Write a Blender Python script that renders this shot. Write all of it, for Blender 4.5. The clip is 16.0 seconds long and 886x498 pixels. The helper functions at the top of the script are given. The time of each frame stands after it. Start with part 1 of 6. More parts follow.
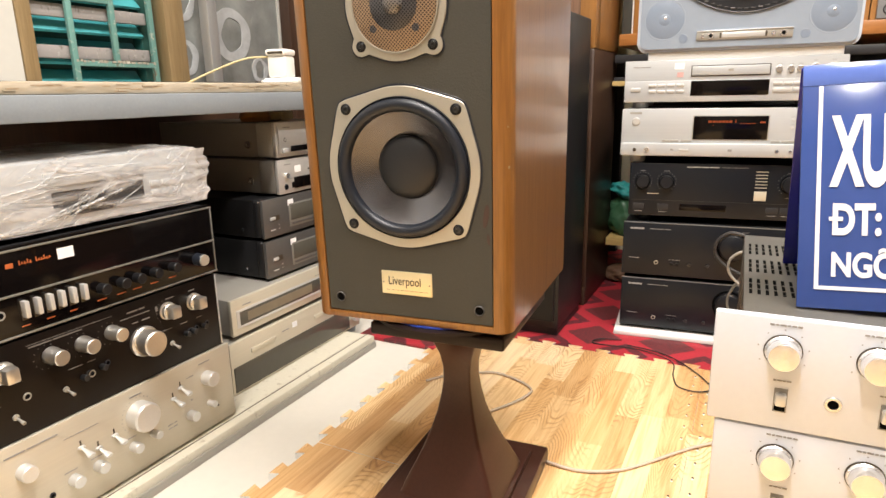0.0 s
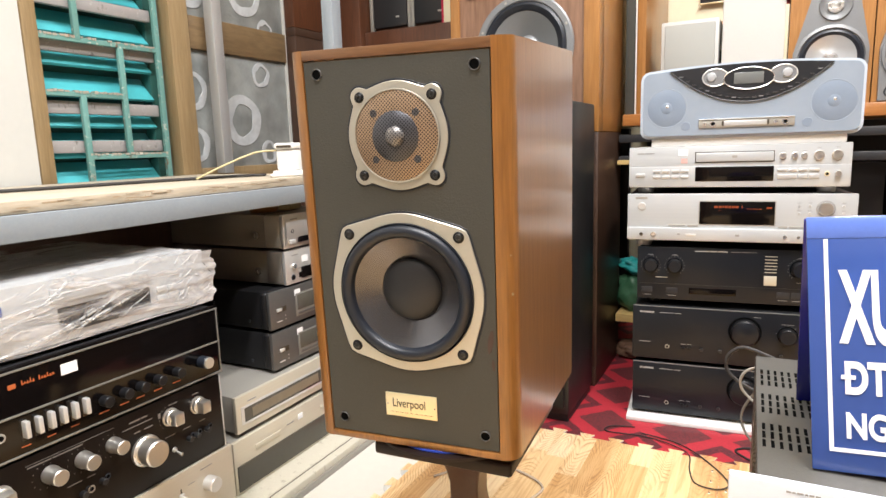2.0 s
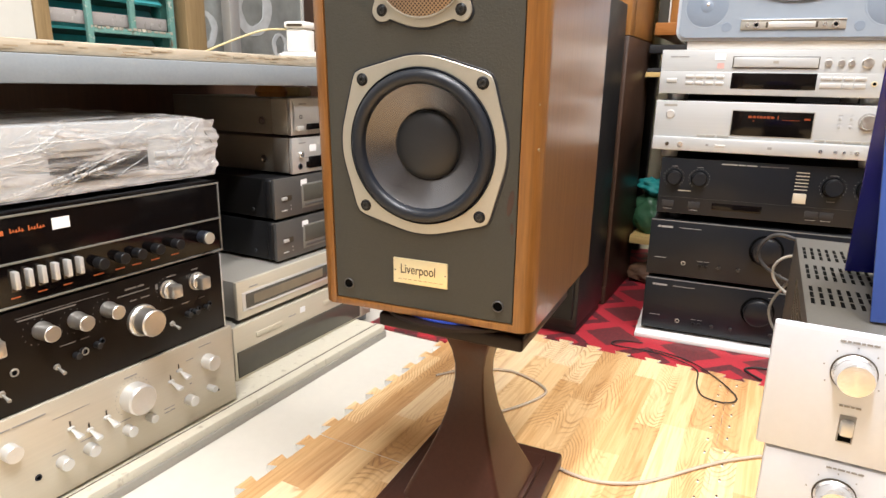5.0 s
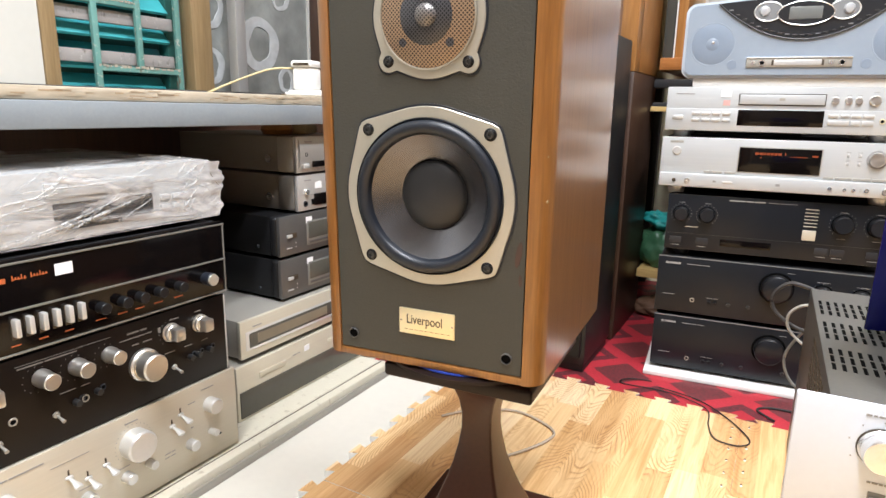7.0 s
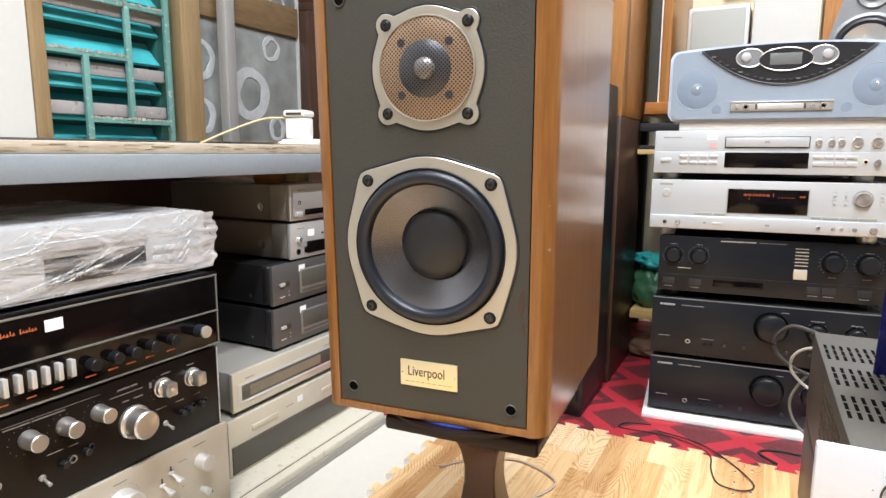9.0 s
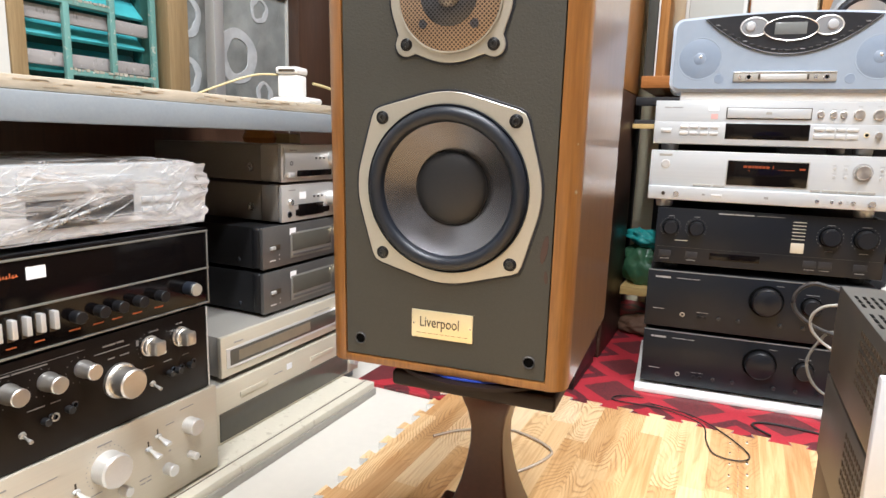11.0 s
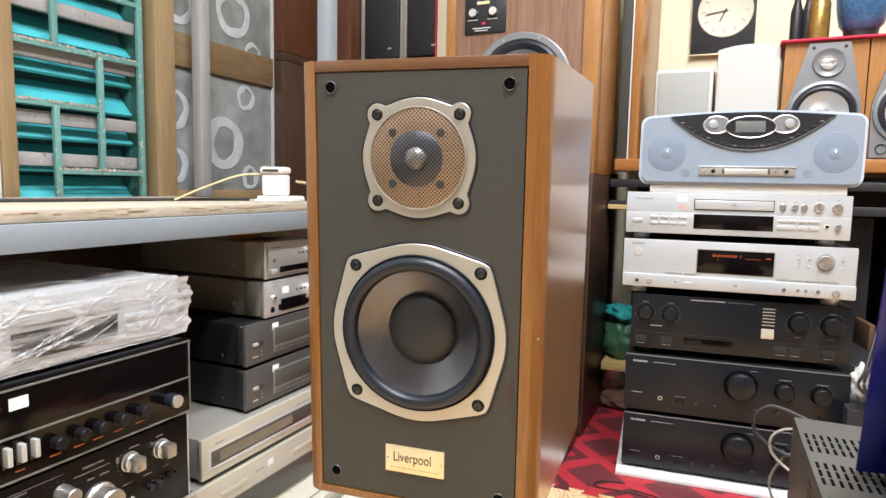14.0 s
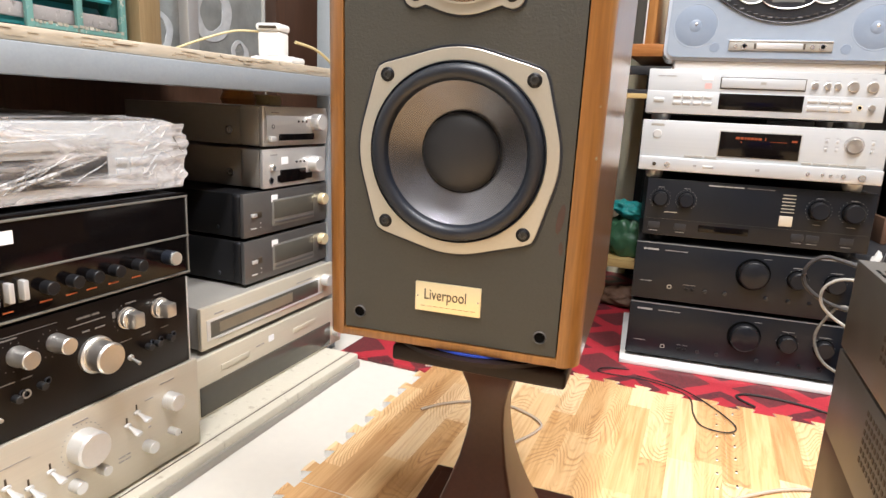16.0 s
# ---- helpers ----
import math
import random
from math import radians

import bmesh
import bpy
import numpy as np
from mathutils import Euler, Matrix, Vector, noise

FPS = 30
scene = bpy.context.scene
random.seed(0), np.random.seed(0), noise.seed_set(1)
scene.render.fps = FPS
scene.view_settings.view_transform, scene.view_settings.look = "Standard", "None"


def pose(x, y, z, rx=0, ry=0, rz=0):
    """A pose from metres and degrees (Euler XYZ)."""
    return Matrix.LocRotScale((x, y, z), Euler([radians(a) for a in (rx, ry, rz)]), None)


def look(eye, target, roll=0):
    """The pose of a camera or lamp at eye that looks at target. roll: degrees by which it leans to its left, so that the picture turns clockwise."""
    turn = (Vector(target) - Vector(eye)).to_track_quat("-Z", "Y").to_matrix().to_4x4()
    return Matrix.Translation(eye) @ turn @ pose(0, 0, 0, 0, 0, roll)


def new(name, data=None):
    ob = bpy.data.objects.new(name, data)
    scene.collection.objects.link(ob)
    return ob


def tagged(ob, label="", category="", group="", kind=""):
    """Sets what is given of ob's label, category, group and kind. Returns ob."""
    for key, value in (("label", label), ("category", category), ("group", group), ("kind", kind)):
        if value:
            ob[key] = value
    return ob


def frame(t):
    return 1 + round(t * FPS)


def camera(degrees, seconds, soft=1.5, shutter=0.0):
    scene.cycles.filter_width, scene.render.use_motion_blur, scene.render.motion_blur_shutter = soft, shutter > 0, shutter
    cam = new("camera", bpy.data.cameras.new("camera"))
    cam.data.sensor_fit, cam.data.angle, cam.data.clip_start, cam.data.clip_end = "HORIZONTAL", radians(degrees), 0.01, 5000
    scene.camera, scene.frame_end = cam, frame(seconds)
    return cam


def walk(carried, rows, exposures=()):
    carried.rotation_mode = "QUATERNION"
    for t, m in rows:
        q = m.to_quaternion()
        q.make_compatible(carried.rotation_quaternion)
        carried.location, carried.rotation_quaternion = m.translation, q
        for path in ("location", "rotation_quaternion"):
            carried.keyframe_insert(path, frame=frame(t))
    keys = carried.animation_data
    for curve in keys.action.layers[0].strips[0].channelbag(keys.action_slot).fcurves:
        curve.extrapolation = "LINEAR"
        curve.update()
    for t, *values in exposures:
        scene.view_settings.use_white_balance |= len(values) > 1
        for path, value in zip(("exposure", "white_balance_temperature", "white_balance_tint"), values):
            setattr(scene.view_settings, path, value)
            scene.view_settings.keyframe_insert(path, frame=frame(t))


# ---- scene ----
cam = camera(71.1, 16.0)
PATH = [
    (0, (0.142, 0.102, 0.588), (-0.73, 1.835, 0.1), -1.1),
    (0.5, (0.124, 0.134, 0.611), (-0.797, 1.849, 0.153), -1.3),
    (1, (0.13, 0.132, 0.642), (-0.787, 1.86, 0.227), -0.8),
    (1.5, (0.135, 0.128, 0.658), (-0.781, 1.87, 0.305), -1.7),
    (2, (0.14, 0.125, 0.665), (-0.772, 1.875, 0.339), -1.8),
    (2.5, (0.143, 0.123, 0.649), (-0.758, 1.875, 0.302), 0.4),
    (3, (0.139, 0.159, 0.59), (-0.749, 1.892, 0.133), -0.0),
    (3.5, (0.131, 0.173, 0.56), (-0.707, 1.914, 0.041), 1.9),
    (4, (0.114, 0.152, 0.555), (-0.747, 1.872, 0.007), 0.3),
    (4.2, (0.115, 0.151, 0.558), (-0.776, 1.857, 0.016), 0.2),
    (6.3, (0.11, 0.16, 0.576), (-0.804, 1.872, 0.091), 1.9),
    (6.5, (0.104, 0.165, 0.576), (-0.803, 1.881, 0.097), 1.2),
    (7, (0.104, 0.165, 0.594), (-0.833, 1.876, 0.153), 1.1),
    (7.5, (0.102, 0.177, 0.635), (-0.884, 1.884, 0.297), -0.4),
    (8, (0.109, 0.164, 0.653), (-0.835, 1.909, 0.401), -0.2),
    (8.5, (0.112, 0.158, 0.64), (-0.812, 1.913, 0.387), 0.8),
    (9, (0.089, 0.164, 0.601), (-0.826, 1.916, 0.292), 0.3),
    (9.2, (0.076, 0.17, 0.582), (-0.83, 1.927, 0.275), 1.0),
    (11.3, (0.043, 0.17, 0.554), (-0.791, 1.954, 0.205), 1.5),
    (11.5, (0.046, 0.169, 0.555), (-0.775, 1.961, 0.215), 1.2),
    (12, (0.048, 0.168, 0.56), (-0.752, 1.975, 0.247), 1.0),
    (12.5, (0.047, 0.168, 0.558), (-0.716, 1.989, 0.235), 1.2),
    (13, (0.046, 0.164, 0.606), (-0.766, 1.966, 0.3), -0.3),
    (13.5, (0.054, 0.16, 0.635), (-0.756, 1.974, 0.403), 1.9),
    (14, (0.065, 0.16, 0.652), (-0.757, 1.971, 0.45), 1.2),
    (14.3, (0.074, 0.166, 0.655), (-0.787, 1.957, 0.426), 0.6),
    (14.5, (0.068, 0.165, 0.648), (-0.778, 1.962, 0.421), 0.5),
    (15, (0.055, 0.168, 0.606), (-0.793, 1.952, 0.292), 0.4),
    (15.5, (0.025, 0.179, 0.567), (-0.78, 1.972, 0.197), 3.0),
    (16, (-0.002, 0.188, 0.545), (-0.749, 1.991, 0.106), 2.8),
]
walk(cam, [(t, look(eye, target, roll)) for t, eye, target, roll in PATH],
     exposures=[(0, -0.08, 7500, 11), (3, 0.03, 6600, 9), (4, -0.06, 6900, 10), (6.5, 0.0, 6550, 9), (8, -0.05, 6250, 8), (11.5, 0.0, 6400, 9), (14.5, -0.05, 6400, 9), (16, 0.05, 6650, 11)])

# ---- light ----
world = bpy.data.worlds.new("room_air")
world.use_nodes = True
world.node_tree.nodes["Background"].inputs[0].default_value = (0.62, 0.72, 0.85, 1)
world.node_tree.nodes["Background"].inputs[1].default_value = 0.25
scene.world = world


def area_lamp(name, x, y, z, sx, sy, watts, colour, rx=0, ry=0, rz=0):
    data = bpy.data.lights.new(name, "AREA")
    data.shape, data.size, data.size_y, data.energy, data.color = "RECTANGLE", sx, sy, watts, colour
    ob = new(name, data)
    ob.matrix_world = pose(x, y, z, rx, ry, rz)
    return tagged(ob, kind="structure")


WARM = (0.97, 0.99, 1.05)
area_lamp("ceiling_lamp_light", -0.06, -0.10, 2.40, 0.10, 1.3, 73, WARM)
area_lamp("ceiling_lamp_light", 0.55, 0.75, 2.40, 0.10, 1.3, 74, WARM)
area_lamp("window_light", -1.62, 1.1, 1.3, 0.9, 1.2, 6, (0.80, 0.92, 1.0), 0, -90, 0)
scene.view_settings.exposure = 0.0


# ---- materials ----
def nodes_of(name):
    m = bpy.data.materials.new(name)
    m.use_nodes = True
    t = m.node_tree
    return m, t, t.nodes["Principled BSDF"]


def link(t, a, b):
    t.links.new(a, b)


def coords(t, sx=1, sy=1, sz=1, rz=0):
    c = t.nodes.new("ShaderNodeTexCoord")
    mp = t.nodes.new("ShaderNodeMapping")
    mp.inputs["Scale"].default_value = (sx, sy, sz)
    mp.inputs["Rotation"].default_value = (0, 0, radians(rz))
    link(t, c.outputs["Object"], mp.inputs["Vector"])
    return mp.outputs["Vector"]


def noise_tex(t, vec, scale, detail=4, rough=0.55, distort=0):
    n = t.nodes.new("ShaderNodeTexNoise")
    n.inputs["Scale"].default_value, n.inputs["Detail"].default_value = scale, detail
    n.inputs["Roughness"].default_value, n.inputs["Distortion"].default_value = rough, distort
    link(t, vec, n.inputs["Vector"])
    return n.outputs["Fac"]


def ramp(t, fac, stops):
    r = t.nodes.new("ShaderNodeValToRGB")
    e = r.color_ramp.elements
    while len(e) < len(stops):
        e.new(0.5)
    for el, (p, c) in zip(e, stops):
        el.position, el.color = p, (*c, 1)
    link(t, fac, r.inputs[0])
    return r.outputs[0]


def calc(t, op, a, b=None):
    n = t.nodes.new("ShaderNodeMath")
    n.operation = op
    for i, v in enumerate((a, b)):
        if v is None:
            continue
        if isinstance(v, (int, float)):
            n.inputs[i].default_value = v
        else:
            link(t, v, n.inputs[i])
    return n.outputs[0]


def mix(t, fac, a, b, blend="MIX"):
    n = t.nodes.new("ShaderNodeMix")
    n.data_type, n.blend_type = "RGBA", blend
    for sock, v in ((n.inputs[0], fac), (n.inputs[6], a), (n.inputs[7], b)):
        if isinstance(v, (int, float)):
            sock.default_value = v
        elif isinstance(v, tuple):
            sock.default_value = (*v, 1)
        else:
            link(t, v, sock)
    return n.outputs[2]


def relief(t, b, height, strength, distance=0.001):
    n = t.nodes.new("ShaderNodeBump")
    n.inputs["Strength"].default_value, n.inputs["Distance"].default_value = strength, distance
    link(t, height, n.inputs["Height"])
    link(t, n.outputs[0], b.inputs["Normal"])


def tint(c, k):
    return tuple(min(1.0, v * k) for v in c)


def paint(name, c, rough=0.45, metal=0.0, var=0.12, fine=220, bump=0.15, coat=0.0, brushed=None, spec=0.5):
    """A plain finish with broad smudges and fine grain; brushed: the scale of grain along each axis."""
    m, t, b = nodes_of(name)
    v = coords(t)
    broad = noise_tex(t, v, 9, 3)
    grain = noise_tex(t, coords(t, *brushed) if brushed else v, 1 if brushed else fine, 3)
    col = mix(t, broad, tint(c, 1 - var), tint(c, 1 + var))
    col = mix(t, 0.35, col, ramp(t, grain, [(0.3, tint(c, 1 - var)), (0.7, tint(c, 1 + var))]))
    link(t, col, b.inputs["Base Color"])
    b.inputs["Metallic"].default_value = metal
    b.inputs["Specular IOR Level"].default_value = spec
    b.inputs["Coat Weight"].default_value, b.inputs["Coat Roughness"].default_value = coat, 0.12
    r = t.nodes.new("ShaderNodeMapRange")
    r.inputs["To Min"].default_value, r.inputs["To Max"].default_value = max(0.02, rough * 0.8), min(1, rough * 1.2)
    link(t, broad, r.inputs["Value"])
    link(t, r.outputs[0], b.inputs["Roughness"])
    if bump:
        relief(t, b, grain, bump, 0.0004)
    return m


def wood(name, dark, light, sx, sy, sz, rough=0.4, coat=0.0, bump=0.2, knots=1.5):
    """Veneer whose grain runs along the axis of the smallest scale."""
    m, t, b = nodes_of(name)
    v = coords(t, sx, sy, sz)
    grain = noise_tex(t, v, 1.0, 6, 0.65, knots)
    pores = noise_tex(t, coords(t, sx * 6, sy * 6, sz * 3), 1.0, 3, 0.6)
    patch = noise_tex(t, coords(t), 5, 2)
    col = ramp(t, grain, [(0.3, dark), (0.5, tuple((a + c) / 2 for a, c in zip(dark, light))), (0.72, light)])
    col = mix(t, 0.30, col, ramp(t, pores, [(0.35, tint(dark, 0.8)), (0.65, light)]))
    col = mix(t, calc(t, "MULTIPLY", patch, 0.35), col, tint(light, 0.8), "MULTIPLY")
    link(t, col, b.inputs["Base Color"])
    b.inputs["Coat Weight"].default_value, b.inputs["Coat Roughness"].default_value = coat, (0.20 if coat > 0.9 else 0.15)
    r = t.nodes.new("ShaderNodeMapRange")
    r.inputs["To Min"].default_value, r.inputs["To Max"].default_value = rough * 0.8, rough * 1.25
    link(t, pores, r.inputs["Value"])
    link(t, r.outputs[0], b.inputs["Roughness"])
    relief(t, b, pores, bump, 0.0004)
    return m


def glass(name, c, rough=0.05, alpha_mix=0.7):
    m, t, b = nodes_of(name)
    b.inputs["Base Color"].default_value = (*c, 1)
    b.inputs["Roughness"].default_value = rough
    b.inputs["Transmission Weight"].default_value = alpha_mix
    relief(t, b, noise_tex(t, coords(t), 30, 3), 0.05, 0.001)
    return m


def glow(name, c, strength):
    m, t, b = nodes_of(name)
    b.inputs["Base Color"].default_value = (0, 0, 0, 1)
    b.inputs["Emission Color"].default_value, b.inputs["Emission Strength"].default_value = (*c, 1), strength
    return m


def turned(m, amount):
    """Lathe-turned metal: gloss stretched across the fine round grooves."""
    t = m.node_tree
    g = t.nodes.new("ShaderNodeTangent")
    g.direction_type, g.axis = "RADIAL", "Y"
    b = t.nodes["Principled BSDF"]
    b.inputs["Anisotropic"].default_value = amount
    link(t, g.outputs[0], b.inputs["Tangent"])
    return m


CAB_V = wood("walnut_upright", (0.22, 0.094, 0.030), (0.38, 0.185, 0.066), 110, 110, 4, 0.30, 1.0)
CAB_H = wood("walnut_across", (0.11, 0.047, 0.018), (0.235, 0.112, 0.046), 6, 90, 90, 0.35, 0.3)
POST_W = wood("cherry_lipping", (0.225, 0.092, 0.022), (0.375, 0.168, 0.042), 60, 60, 6, 0.33, 0.3)
BAFFLE = paint("grey_baffle_paint", (0.048, 0.047, 0.0385), 0.60, 0, 0.12, 420, 1.0)
CHAMP = paint("champagne_metal", (0.53, 0.51, 0.445), 0.36, 0.6, 0.05, 400, 0.1)
RUBBER = paint("black_rubber", (0.012, 0.015, 0.022), 0.40, 0, 0.15, 300, 0.1)
CAPMAT = paint("matt_black_dustcap", (0.018, 0.019, 0.022), 0.5, 0, 0.15, 400, 0.3)
BLACKN = paint("black_plastic_knob", (0.008, 0.008, 0.009), 0.42, 0, 0.2, 300, 0.1, 0, None, 0.3)
BLACKP = paint("black_enamel", (0.014, 0.014, 0.015), 0.42, 0, 0.2, 300, 0.2)
BLACKF = paint("semi_gloss_black_front", (0.007, 0.009, 0.013), 0.34, 0, 0.2, 300, 0.03, 0.0, None, 0.42)
COVER = paint("grey_perforated_cover", (0.20, 0.185, 0.165), 0.45, 0.2, 0.12, 400, 0.25)
BLACKS = paint("black_steel_cover", (0.020, 0.020, 0.022), 0.5, 0.0, 0.2, 500, 0.35)
AMPB = paint("brown_black_panel", (0.007, 0.0045, 0.0035), 0.32, 0, 0.2, 200, 0.02, 0, None, 0.22)
GLOSSB = paint("gloss_black_panel", (0.004, 0.003, 0.003), 0.12, 0, 0.2, 200, 0.0, 0, None, 0.3)
SILVER = paint("brushed_silver", (0.58, 0.53, 0.435), 0.38, 0.3, 0.06, 200, 0.08, 0, (4, 300, 500))
SILVERB = paint("bright_silver_plastic", (0.535, 0.55, 0.555), 0.34, 0.3, 0.06, 200, 0.05, 0, (4, 300, 500))
CHROME = paint("chrome_knob", (0.76, 0.75, 0.73), 0.24, 0.85, 0.04)
SATINK = turned(paint("satin_silver_knob", (0.66, 0.63, 0.58), 0.30, 0.9, 0.05), 0.6)
KNOBW = turned(paint("turned_silver_knob", (0.80, 0.80, 0.80), 0.24, 0.9, 0.05), 0.8)
PRECOV = paint("grey_perforated_top", (0.082, 0.078, 0.070), 0.42, 0.2, 0.12, 400, 0.25)
DIALS = paint("brown_dial_scale", (0.20, 0.165, 0.115), 0.3, 0, 0.3, 30, 0)
SILVERW = paint("pale_silver_front", (0.70, 0.735, 0.80), 0.36, 0.15, 0.03)
BEAMW = wood("brown_beam_wood", (0.15, 0.095, 0.045), (0.27, 0.18, 0.09), 50, 5, 50, 0.55, 0, 0.2)
BORE = paint("deep_black_hole", (0.002, 0.002, 0.002), 0.8, 0, 0.1, 200, 0, 0, None, 0.05)
WHITED = paint("dull_white_cover", (0.52, 0.51, 0.475), 0.55, 0, 0.05)
RIMG = paint("grey_metal_rim", (0.24, 0.235, 0.215), 0.45, 0.5, 0.08)
RIMD = paint("dark_screw_steel", (0.06, 0.06, 0.06), 0.3, 0.6, 0.1)
SOCKET = paint("dark_socket_ring", (0.075, 0.073, 0.072), 0.4, 0, 0.1)
MUTED = paint("muted_brown_card", (0.11, 0.055, 0.03), 0.7, 0, 0.2)
SMOKE = paint("smoked_olive_glass", (0.085, 0.080, 0.066), 0.12, 0, 0.1, 60, 0.0)
PEGW = paint("white_foam", (0.8, 0.78, 0.74), 0.7)
CASEK = paint("satin_black_case", (0.012, 0.012, 0.013), 0.42, 0, 0.2, 500, 0.25, 0, None, 0.25)
MINIB = paint("dark_brushed_front", (0.13, 0.125, 0.12), 0.36, 0.5, 0.1)
MINIS = paint("silver_brown_front", (0.60, 0.59, 0.57), 0.36, 0.55, 0.06)
SATIN = paint("satin_aluminium", (0.68, 0.68, 0.665), 0.32, 0.5, 0.05)
GREYSIL = paint("dull_grey_metal", (0.40, 0.38, 0.34), 0.42, 0.4, 0.08)
CHAMPD = paint("champagne_deck_front", (0.63, 0.585, 0.475), 0.42, 0.35, 0.06, 200, 0.1, 0, (4, 300, 500))
DARKG = paint("dark_grey_cover", (0.055, 0.050, 0.045), 0.48, 0.2, 0.15, 400, 0.3)
WHITEP = paint("white_plastic", (0.80, 0.79, 0.76), 0.42, 0, 0.04)
LABELW = paint("white_paper", (0.85, 0.85, 0.86), 0.7, 0, 0.03)
STANDM = paint("dark_brown_lacquer", (0.052, 0.019, 0.012), 0.32, 0, 0.25, 200, 0.1, 0.1, None, 0.35)
STANDT = paint("black_brown_lacquer", (0.016, 0.009, 0.007), 0.42, 0, 0.25, 200, 0.1, 0.0, None, 0.25)
BLUEP = paint("blue_rubber_sheet", (0.04, 0.08, 0.45), 0.5)
BRASS = paint("old_brass", (0.40, 0.26, 0.075), 0.28, 0.7, 0.25)
GOLD = paint("gold_plate", (0.86, 0.74, 0.47), 0.30, 0.45, 0.05)
BRONZE = paint("dull_bronze_print", (0.30, 0.20, 0.085), 0.5, 0.2, 0.1)
INK = paint("dark_ink", (0.05, 0.035, 0.02), 0.6, 0, 0.1)
ORANGE = paint("orange_print", (0.46, 0.11, 0.03), 0.6, 0, 0.1)
WHITEI = paint("white_print", (0.72, 0.72, 0.72), 0.6, 0, 0.03)
PRINTD = paint("dim_brown_print", (0.15, 0.135, 0.12), 0.6, 0, 0.05)
DIALC = paint("aged_cream_dial", (0.70, 0.66, 0.52), 0.6, 0, 0.08)
STAIN = paint("red_brown_stain", (0.060, 0.030, 0.022), 0.6, 0, 0.3)
PINKM = paint("faded_pink_stamp", (0.62, 0.36, 0.33), 0.6, 0, 0.2)
GREYI = paint("grey_print", (0.30, 0.29, 0.28), 0.6, 0, 0.05)
BEAMM = paint("blue_grey_painted_steel", (0.265, 0.30, 0.33), 0.45, 0.1, 0.10)

SCARP = paint("brown_plywood_scar", (0.38, 0.29, 0.19), 0.8, 0, 0.3)
PLYW = wood("raw_plywood", (0.40, 0.34, 0.25), (0.62, 0.555, 0.45), 40, 5, 40, 0.7, 0, 0.3)
WALLW = paint("white_wall_paint", (0.54, 0.535, 0.50), 0.7, 0, 0.04, 60, 0.3)
WALLY = paint("cream_wall_paint", (0.83, 0.75, 0.54), 0.75, 0, 0.06, 60, 0.3)
UNSEENW = paint("dark_unseen_wall", (0.20, 0.165, 0.13), 0.7, 0, 0.3, 8, 0.1)
CEILM = paint("ceiling_white", (0.80, 0.79, 0.76), 0.8, 0, 0.03, 60, 0.2)
TILEF = paint("pale_floor_tile", (0.70, 0.67, 0.60), 0.16, 0, 0.04, 60, 0.02)
FRAMEW = wood("pale_window_wood", (0.28, 0.19, 0.09), (0.39, 0.28, 0.15), 50, 50, 5, 0.55, 0, 0.2)
BROWNW = wood("red_brown_panel", (0.075, 0.026, 0.012), (0.15, 0.055, 0.024), 60, 60, 5, 0.38, 0.2)
DARKW = wood("dark_brown_panel", (0.045, 0.022, 0.013), (0.085, 0.042, 0.024), 60, 60, 5, 0.45, 0.1)
ORANGEW = wood("orange_teak_panel", (0.32, 0.140, 0.038), (0.49, 0.24, 0.075), 60, 60, 4, 0.36, 0.3)
ORANGEH = wood("orange_teak_shelf", (0.33, 0.125, 0.030), (0.50, 0.215, 0.065), 5, 60, 60, 0.4, 0.2)
WALNUTF = wood("walnut_front_veneer", (0.17, 0.085, 0.048), (0.33, 0.185, 0.115), 28, 28, 2.5, 0.45, 0.1, 0.2, 3)
ALU = paint("anodised_aluminium", (0.55, 0.56, 0.56), 0.4, 0.5, 0.06)

def peeling(name, base, chip, rust):
    """Old paint with pale chips and rust spots."""
    m, t, b = nodes_of(name)
    v = coords(t)
    n1 = noise_tex(t, v, 75, 5, 0.72)
    n2 = noise_tex(t, coords(t, 1, 1, 0.5), 55, 4, 0.65)
    col = mix(t, ramp(t, n1, [(0.58, (0, 0, 0)), (0.66, (1, 1, 1))]), base, chip)
    col = mix(t, ramp(t, n2, [(0.60, (0, 0, 0)), (0.70, (1, 1, 1))]), col, rust)
    link(t, col, b.inputs["Base Color"])
    b.inputs["Roughness"].default_value = 0.7
    relief(t, b, n1, 0.6, 0.0012)
    return m


RUSTP = peeling("pale_flaking_rust", (0.36, 0.33, 0.27), (0.55, 0.52, 0.46), (0.20, 0.12, 0.07))
RAILM = peeling("cream_scuffed_rail", (0.64, 0.60, 0.49), (0.70, 0.66, 0.55), (0.47, 0.42, 0.33))
BAROX = peeling("rusty_green_bar", (0.13, 0.29, 0.26), (0.46, 0.48, 0.42), (0.16, 0.11, 0.07))
SLATG = peeling("weathered_grey_slat", (0.30, 0.28, 0.27), (0.40, 0.38, 0.36), (0.13, 0.115, 0.105))
SLATT = paint("turquoise_shutter_paint", (0.06, 0.42, 0.46), 0.5, 0, 0.12, 60, 0.2)
SHADEG = paint("dark_green_shade", (0.02, 0.10, 0.085), 0.6, 0, 0.2)
GREYCLOTH = paint("grey_speaker_cloth", (0.36, 0.36, 0.33), 0.9, 0, 0.06, 900, 0.6)
SPKGREY = paint("graphite_baffle", (0.22, 0.225, 0.23), 0.42, 0.3, 0.06)
CONEL = paint("pale_silver_cone", (0.55, 0.56, 0.57), 0.35, 0.5, 0.05)
BOOMB = paint("frosted_blue_shell", (0.265, 0.312, 0.372), 0.24, 0.0, 0.05, 60, 0.02, 0.4)
